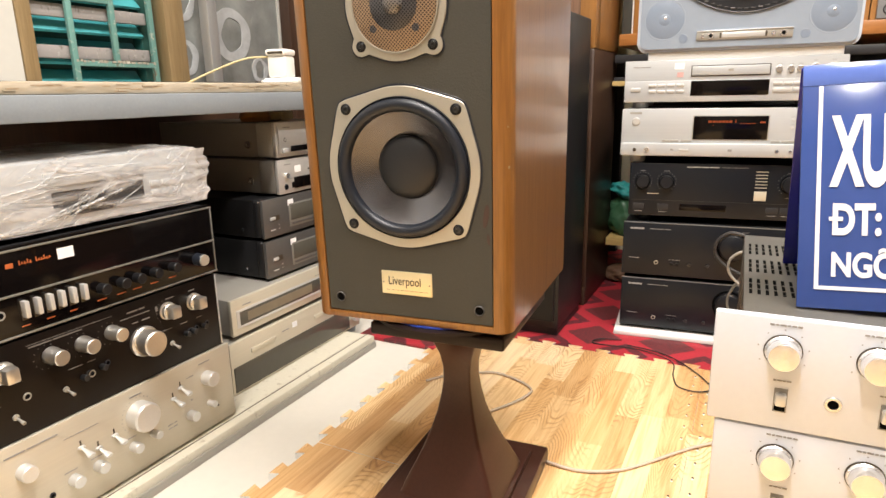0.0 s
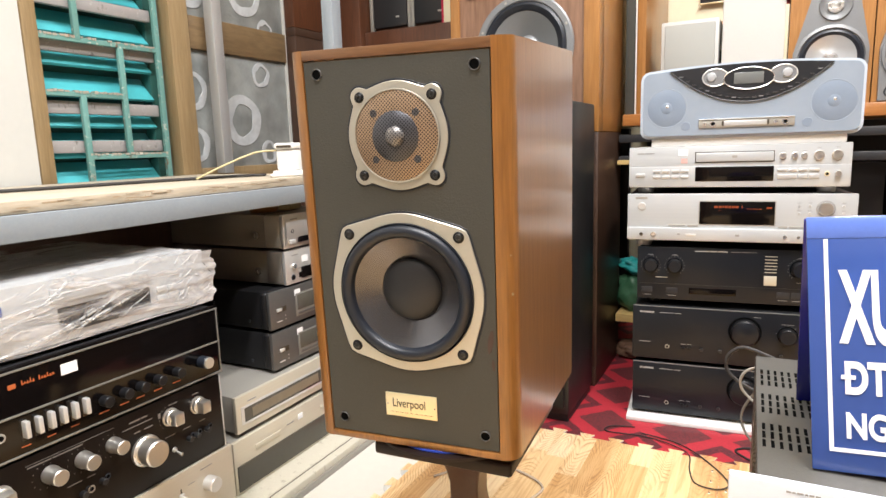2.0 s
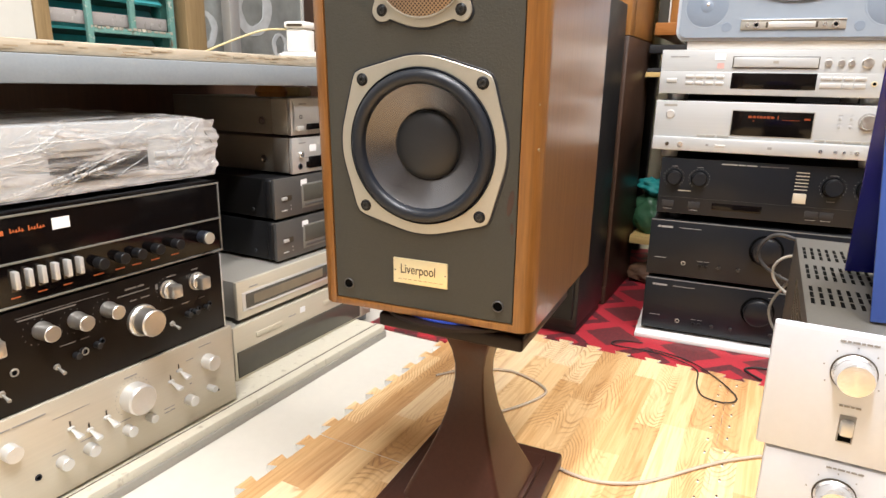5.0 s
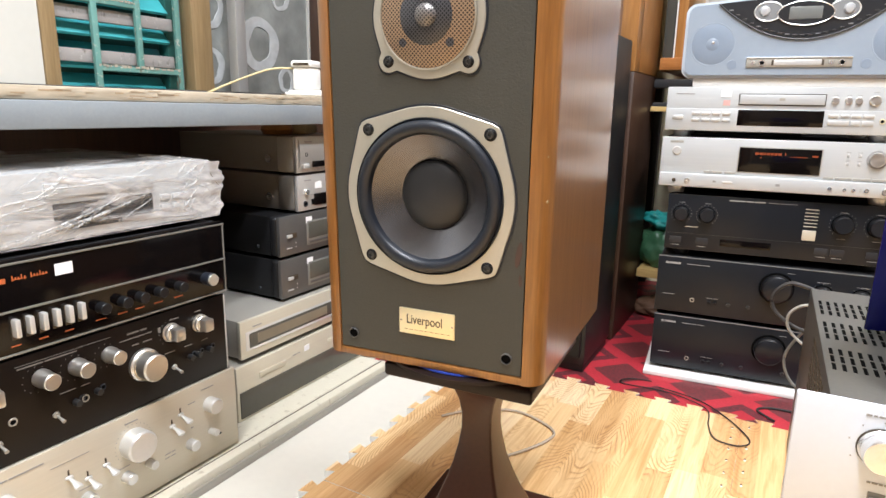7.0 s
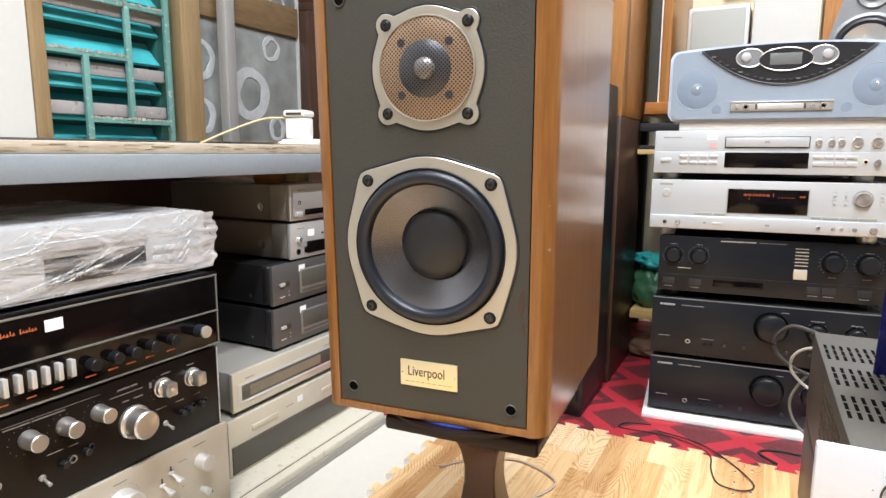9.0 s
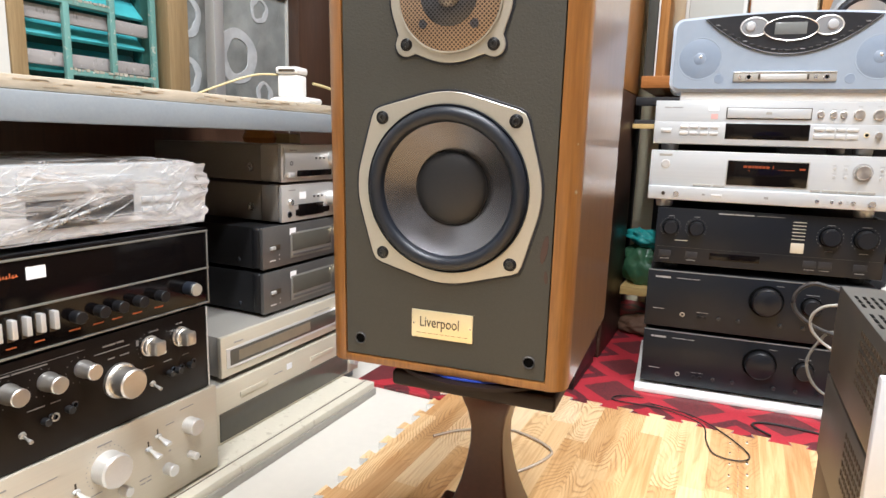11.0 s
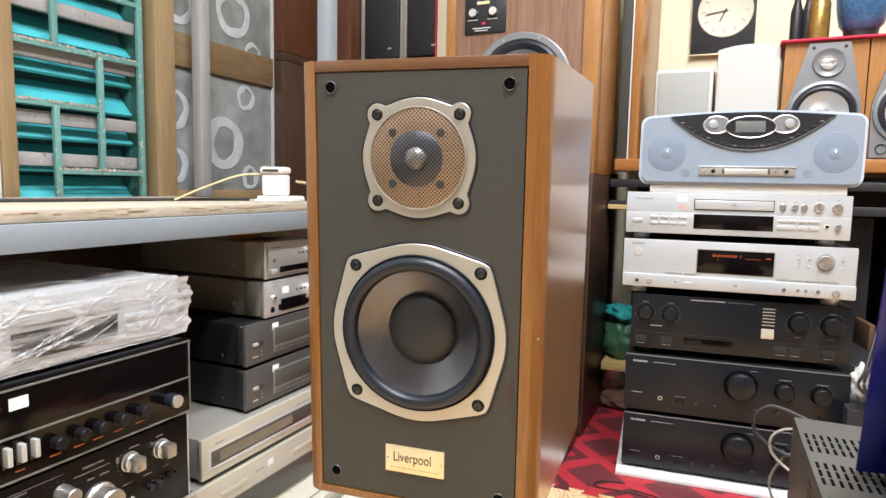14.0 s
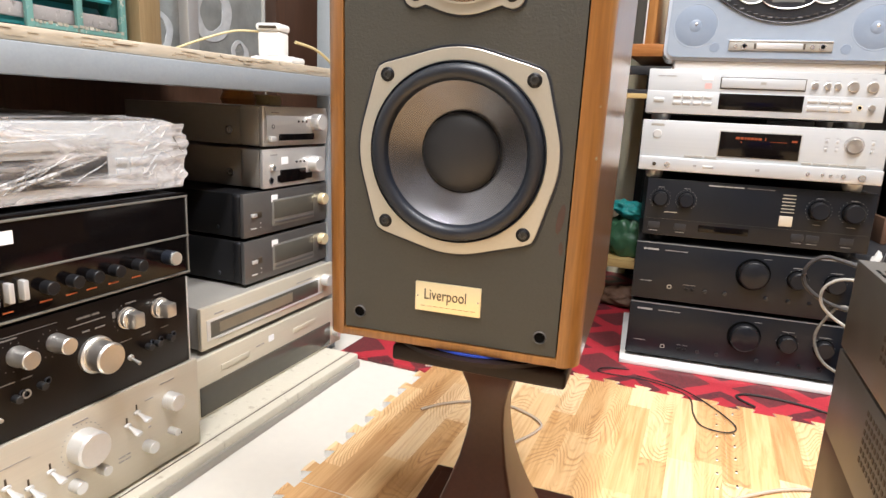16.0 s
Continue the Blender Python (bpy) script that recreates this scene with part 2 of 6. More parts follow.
BOOME = paint("frosted_clear_rim", (0.50, 0.555, 0.63), 0.18, 0.0, 0.04, 60, 0.02, 0.5)
BOOMC = paint("deep_blue_cone", (0.205, 0.25, 0.315), 0.3, 0, 0.05)
SMOKED = paint("smoked_gloss_plastic", (0.022, 0.023, 0.026), 0.14, 0, 0.2, 60, 0.02)
LCD = paint("grey_green_lcd", (0.15, 0.155, 0.15), 0.2, 0, 0.04)
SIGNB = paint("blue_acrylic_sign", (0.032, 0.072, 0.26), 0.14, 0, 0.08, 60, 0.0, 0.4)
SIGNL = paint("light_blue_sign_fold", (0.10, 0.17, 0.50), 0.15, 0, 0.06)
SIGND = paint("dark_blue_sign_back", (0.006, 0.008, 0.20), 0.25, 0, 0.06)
REDC = paint("red_cloth", (0.55, 0.02, 0.06), 0.8, 0, 0.2)
BAGT = paint("teal_plastic_bag", (0.02, 0.28, 0.27), 0.35, 0, 0.2)
BAGG = paint("dark_green_bag", (0.04, 0.12, 0.06), 0.4, 0, 0.3)
YELLW = wood("yellow_board", (0.50, 0.34, 0.12), (0.68, 0.50, 0.22), 5, 50, 50, 0.6)
BEIGE = paint("beige_cord", (0.55, 0.46, 0.24), 0.5)
CLEARC = paint("clear_twin_cable", (0.60, 0.50, 0.41), 0.22, 0.1, 0.1)
BLACKC = paint("black_cord", (0.028, 0.025, 0.024), 0.5)
GLOWO = glow("orange_display_glow", (1.0, 0.16, 0.03), 0.4)
TUBE = glow("lamp_tube_glow", (1.0, 0.93, 0.84), 6.0)


def woven(name, c, c2, n, metal=0.4, rough=0.33, depth=0.35):
    """Cross-woven mesh, n threads a metre."""
    m, t, b = nodes_of(name)
    h = None
    for rz in (45, -45):
        w = t.nodes.new("ShaderNodeTexWave")
        w.inputs["Scale"].default_value = n * 0.314
        c0 = t.nodes.new("ShaderNodeTexCoord")
        mp = t.nodes.new("ShaderNodeMapping")
        mp.inputs["Rotation"].default_value = (0, radians(rz), 0)
        link(t, c0.outputs["Object"], mp.inputs["Vector"])
        link(t, mp.outputs[0], w.inputs["Vector"])
        h = w.outputs["Fac"] if h is None else calc(t, "MAXIMUM", h, w.outputs["Fac"])
    link(t, ramp(t, h, [(0.45, c2), (0.8, c)]), b.inputs["Base Color"])
    b.inputs["Metallic"].default_value, b.inputs["Roughness"].default_value = metal, rough
    relief(t, b, h, depth, 0.0004)
    return m


MESHC = woven("copper_mesh", (0.36, 0.25, 0.165), (0.035, 0.024, 0.018), 370)
MESHD = woven("dark_mesh", (0.085, 0.085, 0.095), (0.008, 0.009, 0.012), 370)
MESHL = woven("pale_mesh", (0.22, 0.205, 0.195), (0.04, 0.04, 0.044), 370)
CONEM = turned(woven("woven_cone", (0.160, 0.158, 0.168), (0.085, 0.085, 0.094), 620, 0.85, 0.25, 0.06), 0.85)


def parquet_print():
    """Printed strip-parquet on foam mats: strips along y, staggered ends, bold grain."""
    m, t, b = nodes_of("parquet_print_foam")
    v = coords(t)
    sep = t.nodes.new("ShaderNodeSeparateXYZ")
    link(t, v, sep.inputs[0])
    x, y = sep.outputs[0], sep.outputs[1]
    col_i = calc(t, "FLOOR", calc(t, "DIVIDE", x, 0.041))
    wn = t.nodes.new("ShaderNodeTexWhiteNoise")
    wn.noise_dimensions = "1D"
    link(t, col_i, wn.inputs["W"])
    row_i = calc(t, "FLOOR", calc(t, "ADD", calc(t, "DIVIDE", y, 0.30), calc(t, "MULTIPLY", wn.outputs[0], 7.0)))
    pick = t.nodes.new("ShaderNodeTexWhiteNoise")
    pick.noise_dimensions = "2D"
    cmb = t.nodes.new("ShaderNodeCombineXYZ")
    link(t, col_i, cmb.inputs[0])
    link(t, row_i, cmb.inputs[1])
    link(t, cmb.outputs[0], pick.inputs["Vector"])
    tone = ramp(t, pick.outputs[0], [(0.0, (0.58, 0.31, 0.125)), (0.28, (0.78, 0.48, 0.21)), (0.55, (0.91, 0.655, 0.36)), (1.0, (0.97, 0.78, 0.52))])
    # chevron and flowing contour grain, different on every strip
    def pick_of(k):
        return calc(t, "FRACT", calc(t, "MULTIPLY", pick.outputs[0], k))
    off = t.nodes.new("ShaderNodeVectorMath")
    off.operation = "MULTIPLY_ADD"
    link(t, pick.outputs[1], off.inputs[0])
    off.inputs[1].default_value = (9, 9, 9)
    link(t, coords(t, 22, 7, 1), off.inputs[2])
    field = noise_tex(t, off.outputs[0], 1.0, 1, 0.4, 0.2)
    u = calc(t, "SUBTRACT", calc(t, "FRACT", calc(t, "DIVIDE", x, 0.041)), pick_of(3.7))
    slant = calc(t, "MULTIPLY", calc(t, "ABSOLUTE", u), calc(t, "SUBTRACT", calc(t, "MULTIPLY", pick_of(11.3), 16.0), 8.0))
    phase = calc(t, "ADD", calc(t, "ADD", calc(t, "MULTIPLY", y, 55.0), slant), calc(t, "MULTIPLY", field, 9.0))
    rings = calc(t, "FRACT", phase)
    line = ramp(t, rings, [(0.0, (1, 1, 1)), (0.45, (0.98, 0.95, 0.88)), (0.74, (0.50, 0.28, 0.13)), (0.95, (1, 1, 1))])
    bold = calc(t, "GREATER_THAN", pick_of(7.3), 0.35)
    fade = ramp(t, noise_tex(t, coords(t, 14, 8, 1), 1.0, 2), [(0.40, (0.05, 0.05, 0.05)), (0.58, (1, 1, 1))])
    bold = calc(t, "MULTIPLY", bold, fade)
    fine = noise_tex(t, coords(t, 260, 8, 1), 1, 3)
    col = mix(t, calc(t, "MULTIPLY", bold, 0.85), tone, mix(t, 1.0, tone, line, "MULTIPLY"))
    col = mix(t, 0.22, col, ramp(t, fine, [(0.3, (0.50, 0.27, 0.11)), (0.7, (0.96, 0.75, 0.47))]))
    streak = ramp(t, noise_tex(t, coords(t, 75, 4.5, 1), 1, 3, 0.6, 0.6), [(0.38, (0.62, 0.40, 0.20)), (0.52, (1, 1, 1))])
    col = mix(t, 0.38, col, streak, "MULTIPLY")
    link(t, col, b.inputs["Base Color"])
    b.inputs["Roughness"].default_value = 0.36
    b.inputs["Coat Weight"].default_value, b.inputs["Coat Roughness"].default_value = 0.25, 0.3
    relief(t, b, noise_tex(t, v, 700, 2), 0.25, 0.0005)
    return m


PARQ = parquet_print()


def carpet_print():
    """Red foam sheet with rows of dark diamonds."""
    m, t, b = nodes_of("red_diamond_sheet")
    v = coords(t)
    sep = t.nodes.new("ShaderNodeSeparateXYZ")
    link(t, v, sep.inputs[0])
    fx = calc(t, "ABSOLUTE", calc(t, "SUBTRACT", calc(t, "FRACT", calc(t, "DIVIDE", sep.outputs[0], 0.17)), 0.5))
    fy = calc(t, "ABSOLUTE", calc(t, "SUBTRACT", calc(t, "FRACT", calc(t, "DIVIDE", sep.outputs[1], 0.17)), 0.5))
    wob = calc(t, "MULTIPLY", calc(t, "SUBTRACT", noise_tex(t, v, 40, 3), 0.5), 0.10)
    d = calc(t, "ADD", calc(t, "ADD", fx, fy), wob)
    col = ramp(t, d, [(0.0, (0.40, 0.020, 0.032)), (0.155, (0.42, 0.022, 0.034)), (0.165, (0.055, 0.018, 0.021)),
                      (0.34, (0.065, 0.020, 0.024)), (0.35, (0.47, 0.030, 0.044)), (0.62, (0.45, 0.027, 0.040)),
                      (0.63, (0.085, 0.027, 0.028)), (0.90, (0.09, 0.029, 0.030))])
    col = mix(t, 0.25, col, ramp(t, noise_tex(t, v, 260, 3), [(0.3, (0.05, 0.01, 0.012)), (0.7, (0.5, 0.04, 0.06))]))
    link(t, col, b.inputs["Base Color"])
    b.inputs["Roughness"].default_value = 0.5
    relief(t, b, noise_tex(t, v, 500, 2), 0.3, 0.0006)
    return m


CARPET = carpet_print()


def wrap_film():
    """Thin clear wrapping film, creased."""
    m, t, b = nodes_of("creased_wrap_film")
    out = t.nodes["Material Output"]
    v = coords(t)
    n1 = noise_tex(t, coords(t, 9, 20, 34), 1.0, 5, 0.6, 1.2)
    n2 = noise_tex(t, v, 55, 4, 0.65, 2.5)
    h = calc(t, "ADD", n1, calc(t, "ADD", calc(t, "MULTIPLY", n2, 0.35), calc(t, "MULTIPLY", noise_tex(t, v, 160, 3, 0.6, 1.5), 0.10)))
    b.inputs["Base Color"].default_value = (0.57, 0.55, 0.54, 1)
    b.inputs["Roughness"].default_value = 0.09
    b.inputs["Specular IOR Level"].default_value = 1.0
    relief(t, b, h, 0.9, 0.007)
    clear = t.nodes.new("ShaderNodeBsdfTransparent")
    mx = t.nodes.new("ShaderNodeMixShader")
    fac = ramp(t, n1, [(0.40, (0.08, 0.08, 0.08)), (0.52, (0.22, 0.22, 0.22)), (0.60, (0.52, 0.52, 0.52)), (0.70, (0.88, 0.88, 0.88))])
    # gathered, whiter film towards the tucked end
    sep = t.nodes.new("ShaderNodeSeparateXYZ")
    link(t, v, sep.inputs[0])
    tuck = ramp(t, calc(t, "ADD", sep.outputs[0], calc(t, "MULTIPLY", n2, 0.10)), [(0.15, (0, 0, 0)), (0.27, (0.42, 0.42, 0.42))])
    fac = calc(t, "ADD", fac, tuck)
    link(t, fac, mx.inputs[0])
    link(t, clear.outputs[0], mx.inputs[1])
    link(t, b.outputs[0], mx.inputs[2])
    link(t, mx.outputs[0], out.inputs["Surface"])
    return m


FILM = wrap_film()


def frosted():
    """Dusty plastic sheeting behind glass."""
    m, t, b = nodes_of("dusty_plastic_sheet")
    v = coords(t)
    broad = noise_tex(t, v, 7, 4, 0.6)
    col = ramp(t, broad, [(0.3, (0.13, 0.14, 0.135)), (0.55, (0.26, 0.275, 0.265)), (0.75, (0.38, 0.395, 0.38))])
    link(t, col, b.inputs["Base Color"])
    b.inputs["Roughness"].default_value = 0.3
    b.inputs["Coat Weight"].default_value = 0.4
    relief(t, b, noise_tex(t, v, 18, 4, 0.6, 1.0), 0.5, 0.006)
    return m




def fold_film():
    """Doubled clear film: milky, half see-through, with a glossy skin."""
    m, t, b = nodes_of("milky_film_fold")
    b.inputs["Base Color"].default_value = (0.66, 0.65, 0.63, 1)
    b.inputs["Roughness"].default_value = 0.16
    relief(t, b, noise_tex(t, coords(t), 240, 3), 0.5, 0.002)
    clear = t.nodes.new("ShaderNodeBsdfTransparent")
    mx = t.nodes.new("ShaderNodeMixShader")
    link(t, ramp(t, noise_tex(t, coords(t), 90, 3), [(0.35, (0.15, 0.15, 0.15)), (0.65, (0.55, 0.55, 0.55))]), mx.inputs[0])
    link(t, clear.outputs[0], mx.inputs[1])
    link(t, b.outputs[0], mx.inputs[2])
    link(t, mx.outputs[0], t.nodes["Material Output"].inputs["Surface"])
    return m


CREASE = fold_film()
SHEET = frosted()
RINGM = paint("white_smeared_ring", (0.46, 0.48, 0.49), 0.4, 0, 0.3, 40, 0.2)


# ---- mesh tools ----
def box(bm, x0, x1, y0, y1, z0, z1, bev=0.0, seg=2):
    n = bmesh.ops.create_cube(bm, size=1)["verts"]
    for v in n:
        v.co = Vector(((x0 + x1) / 2 + v.co.x * (x1 - x0), (y0 + y1) / 2 + v.co.y * (y1 - y0), (z0 + z1) / 2 + v.co.z * (z1 - z0)))
    if bev:
        edges = {e for v in n for e in v.link_edges}
        bmesh.ops.bevel(bm, geom=list(edges), offset=bev, segments=seg, profile=0.5, affect="EDGES")
    return bm


def block(x0, x1, y0, y1, z0, z1, bev=0.0, seg=2):
    return box(bmesh.new(), x0, x1, y0, y1, z0, z1, bev, seg)


def lathe(profile, c=(0, 0, 0), axis="y", seg=40, bm=None, close=True):
    """Turned form: profile of (radius, distance towards the viewer for axis y, upwards for axis z)."""
    bm = bm or bmesh.new()
    rings = []
    for r, h in profile:
        ring = []
        if r < 1e-6:
            ring = [bm.verts.new((c[0], c[1] - h, c[2]) if axis == "y" else (c[0], c[1], c[2] + h))] * seg
        else:
            for i in range(seg):
                a = 2 * math.pi * i / seg
                ring.append(bm.verts.new((c[0] + r * math.cos(a), c[1] - h, c[2] + r * math.sin(a)) if axis == "y"
                                         else (c[0] + r * math.cos(a), c[1] + r * math.sin(a), c[2] + h)))
        rings.append(ring)
    for a, b in zip(rings, rings[1:]):
        for i in range(seg):
            j = (i + 1) % seg
            vs = []
            for v in (a[i], a[j], b[j], b[i]):
                if v not in vs:
                    vs.append(v)
            if len(vs) > 2:
                bm.faces.new(vs)
    bmesh.ops.recalc_face_normals(bm, faces=bm.faces)
    return bm


def knob_bm(x, z, r, h, y=0, seg=28, skirt=0.0):
    prof = [(0, 0), (r, 0), (r, h - r * 0.12), (r * 0.9, h), (0, h)]
    if skirt:
        prof = [(0, 0), (r * skirt, 0), (r * skirt, h * 0.25), (r, h * 0.32), (r, h - r * 0.12), (r * 0.9, h), (0, h)]
    return lathe(prof, (x, y, z), "y", seg)


def ring_plate(outer, inner, c, depth, n=96, bev=0.0015):
    """Flat plate facing -y: outer(angle) and inner(angle) give its edges; it stands depth proud."""
    bm = bmesh.new()
    loops = []
    for f, h, k in ((outer, 0, 0), (outer, depth - bev, 0), (outer, depth, -bev), (inner, depth, bev), (inner, depth - bev, 0), (inner, 0, 0)):
        loop = []
        for i in range(n):
            a = 2 * math.pi * i / n
            r = f(a) + k
            loop.append(bm.verts.new((c[0] + r * math.cos(a), c[1] - h, c[2] + r * math.sin(a))))
        loops.append(loop)
    for a, b in zip(loops, loops[1:]):
        for i in range(n):
            j = (i + 1) % n
            bm.faces.new((a[i], a[j], b[j], b[i]))
    bmesh.ops.recalc_face_normals(bm, faces=bm.faces)
    return bm


def tube(points, r, seg=8, smooth=True):
    """Cord through points, swept as a mesh."""
    pts = [Vector(p) for p in points]
    if smooth:
        fine = []
        for i in range(len(pts) - 1):
            p0, p1, p2, p3 = pts[max(i - 1, 0)], pts[i], pts[i + 1], pts[min(i + 2, len(pts) - 1)]
            for k in range(6):
                s = k / 6
                fine.append(0.5 * ((2 * p1) + (p2 - p0) * s + (2 * p0 - 5 * p1 + 4 * p2 - p3) * s * s + (3 * p1 - p0 - 3 * p2 + p3) * s ** 3))
        pts = fine + [pts[-1]]
    bm = bmesh.new()
    rings = []
    up = Vector((0, 0, 1))
    for i, p in enumerate(pts):
        d = (pts[min(i + 1, len(pts) - 1)] - pts[max(i - 1, 0)]).normalized()
        s = d.cross(up)
        s = s.normalized() if s.length > 1e-4 else Vector((1, 0, 0))
        u = s.cross(d)
        rings.append([bm.verts.new(p + s * (r * math.cos(2 * math.pi * k / seg)) + u * (r * math.sin(2 * math.pi * k / seg))) for k in range(seg)])
    for a, b in zip(rings, rings[1:]):
        for k in range(seg):
            bm.faces.new((a[k], a[(k + 1) % seg], b[(k + 1) % seg], b[k]))
    bm.faces.new(rings[0])
    bm.faces.new(rings[-1])
    bmesh.ops.recalc_face_normals(bm, faces=bm.faces)
    return bm


def mesh_of(name, bm, material, angle=35):
    me = bpy.data.meshes.new(name)
    for f in bm.faces:
        f.smooth = True
    for e in bm.edges:
        if len(e.link_faces) == 2 and e.calc_face_angle(0) > radians(angle):
            e.smooth = False
    bm.to_mesh(me)
    bm.free()
    me.materials.append(material)
    return me


def part(name, bm, material, parent, label="", angle=35):
    ob = new(name, mesh_of(name, bm, material, angle))
    ob.parent = parent
    if label:
        ob["label"] = label
    return ob


def thing(name, m, label, category, group="", kind=""):
    ob = new(name)
    ob.empty_display_size = 0.05
    ob.matrix_world = m
    return tagged(ob, label, category, group, kind)


def single(name, bm, material, m, label, category, group="", kind="", angle=35):
    ob = new(name, mesh_of(name, bm, material, angle))
    ob.matrix_world = m
    return tagged(ob, label, category, group, kind)


def setting(name, bm, material, label="", category=""):
    return tagged(new(name, mesh_of(name, bm, material)), label, category, kind="structure")


def lettering(name, text, size, material, parent, m, depth=0.0006, bold=0.0, stretch=1.0):
    cu = bpy.data.curves.new(name, "FONT")
    cu.body, cu.size, cu.extrude, cu.offset = text, size, depth, bold
    tmp = new(name, cu)
    bpy.context.view_layer.update()
    me = bpy.data.meshes.new_from_object(tmp.evaluated_get(bpy.context.evaluated_depsgraph_get()))
    bpy.data.objects.remove(tmp)
    me.materials.clear()
    me.materials.append(material)
    ob = new(name, me)
    ob.parent = parent
    ob.matrix_local = m @ pose(0, 0, 0, 90, 0, 0) @ Matrix.Diagonal((stretch, 1, 1, 1))
    return ob


def bars(name, rows, material, parent, y=-0.0006, kind="stuff"):
    """Unreadable print: plain bars, rows of (x0, x1, z0, z1)."""
    bm = bmesh.new()
    for x0, x1, z0, z1 in rows:
        box(bm, x0, x1, y, 0.001, z0, z1)
    return tagged(part(name, bm, material, parent), kind=kind)


def holed_panel(outline, holes, y, depth=0.0):
    """A flat panel facing -y with round holes: outline of (x, z), holes of (x, z, radius)."""
    bm = bmesh.new()
    edges = []
    def ring(pts):
        vs = [bm.verts.new((x, y, z)) for x, z in pts]
        for i, v in enumerate(vs):
            edges.append(bm.edges.new((v, vs[(i + 1) % len(vs)])))
    ring(outline)
    for hx, hz, r in holes:
        ring([(hx + r * math.cos(2 * math.pi * k / 48), hz + r * math.sin(2 * math.pi * k / 48)) for k in range(48)])
    bmesh.ops.triangle_fill(bm, use_beauty=True, edges=edges)
    ext = bmesh.ops.extrude_face_region(bm, geom=bm.faces[:])
    for v in ext["geom"]:
        if isinstance(v, bmesh.types.BMVert):
            v.co.y = y + depth
    bmesh.ops.recalc_face_normals(bm, faces=bm.faces)
    return bm


# ---- setting ----
setting("floor", block(-1.4, 2.2, -1.6, 2.5, -0.06, 0.0), TILEF, "pale glossy tiled floor", "floor")
setting("ceiling", block(-1.4, 2.2, -1.6, 2.5, 2.5, 2.56), CEILM, "plain white ceiling", "ceiling")
setting("wall_north", block(-1.4, 2.2, 2.42, 2.5, 0, 2.5), WALLY, "cream painted wall behind the shelves", "wall")
# east and south walls are unseen, added in brown to darken reflections and fill
setting("wall_east", block(2.2, 2.28, -1.6, 2.5, 0, 2.5), UNSEENW, "unseen brown wall, dark to subdue reflections", "wall")
setting("wall_south", block(-1.4, 2.2, -1.68, -1.6, 0, 2.5), UNSEENW, "unseen brown wall, dark to subdue reflections", "wall")
west = bmesh.new()
box(west, -1.30, -1.20, -1.6, 0.895, 0, 2.5)
box(west, -1.30, -1.20, 0.895, 2.5, 0, 0.60)
box(west, -1.30, -1.20, 0.895, 2.5, 1.75, 2.5)
box(west, -1.30, -1.20, 1.68, 2.5, 0.60, 1.75)
setting("wall_west", west, WALLW, "white painted wall with a window opening", "wall")
for x, y in ((-0.06, -0.10), (0.55, 0.75)):
    lamp = thing("ceiling_lamp", pose(x, y, 2.44, 0, 0, 90), "white strip lamp on the ceiling", "ceiling lamp", "ceiling lamps")
    part("housing", block(-0.65, 0.65, -0.05, 0.05, 0.02, 0.06, 0.006), WHITEP, lamp)
    part("tube", lathe([(0, -0.6), (0.013, -0.6), (0.013, 0.6), (0, 0.6)], axis="z", seg=16), TUBE, lamp).matrix_local = pose(0, 0, 0.005, 0, 90, 0)

# foam floor mats with jigsaw edges
TILE = 0.571


def jigsaw(x0, y0, size, teeth=9, low=0.0, top=0.012):
    """Square mat with dovetail teeth along all edges; far and left edges end in free teeth."""
    pitch, deep = size / teeth, 0.016
    def edge(a, b, out):
        a, b, out = Vector(a), Vector(b), Vector(out)
        pts = []
        for k in range(teeth):
            s = a + (b - a) * (k / teeth)
            d = (b - a) / teeth
            pts += [s, s + d * 0.24, s + d * 0.14 + out * deep, s + d * 0.66 + out * deep, s + d * 0.56]
        return pts
    near = [Vector((x0, y0)), Vector((x0 + size, y0))]
    far = edge((x0 + size, y0 + size), (x0, y0 + size), (0, 1))
    left = edge((x0, y0 + size), (x0, y0), (-1, 0))
    loop = near + far + left
    bm = bmesh.new()
    vs = [bm.verts.new((q.x, q.y, top)) for q in loop]
    f = bm.faces.new(vs)
    ext = bmesh.ops.extrude_face_region(bm, geom=[f])
    for v in ext["geom"]:
        if isinstance(v, bmesh.types.BMVert):
            v.co.z = low
    bmesh.ops.recalc_face_normals(bm, faces=bm.faces)
    for q in bm.faces:
        q.material_index = 0 if q.normal.z > 0.9 else 1
    return bm


for i in range(4):
    for j in range(4):
        x0, y0 = -0.482 + i * (TILE + 0.0006), 1.424 - TILE - j * (TILE + 0.0006)
        if y0 < -1.4:
            continue
        ob = single("floor_mat", jigsaw(x0, y0, TILE, low=0.0, top=0.012 - 0.0006 * ((i + j) % 2)), PARQ, Matrix(), "interlocking foam floor mat printed with oak parquet", "floor mat", "foam floor mats", angle=20)
        ob.data.materials.append(PEGW)
single("red_floor_sheet", block(-0.70, 1.6, 1.30, 2.40, 0.0008, 0.0095, 0.002), CARPET, Matrix(), "red foam floor sheet with dark diamond pattern", "floor mat")
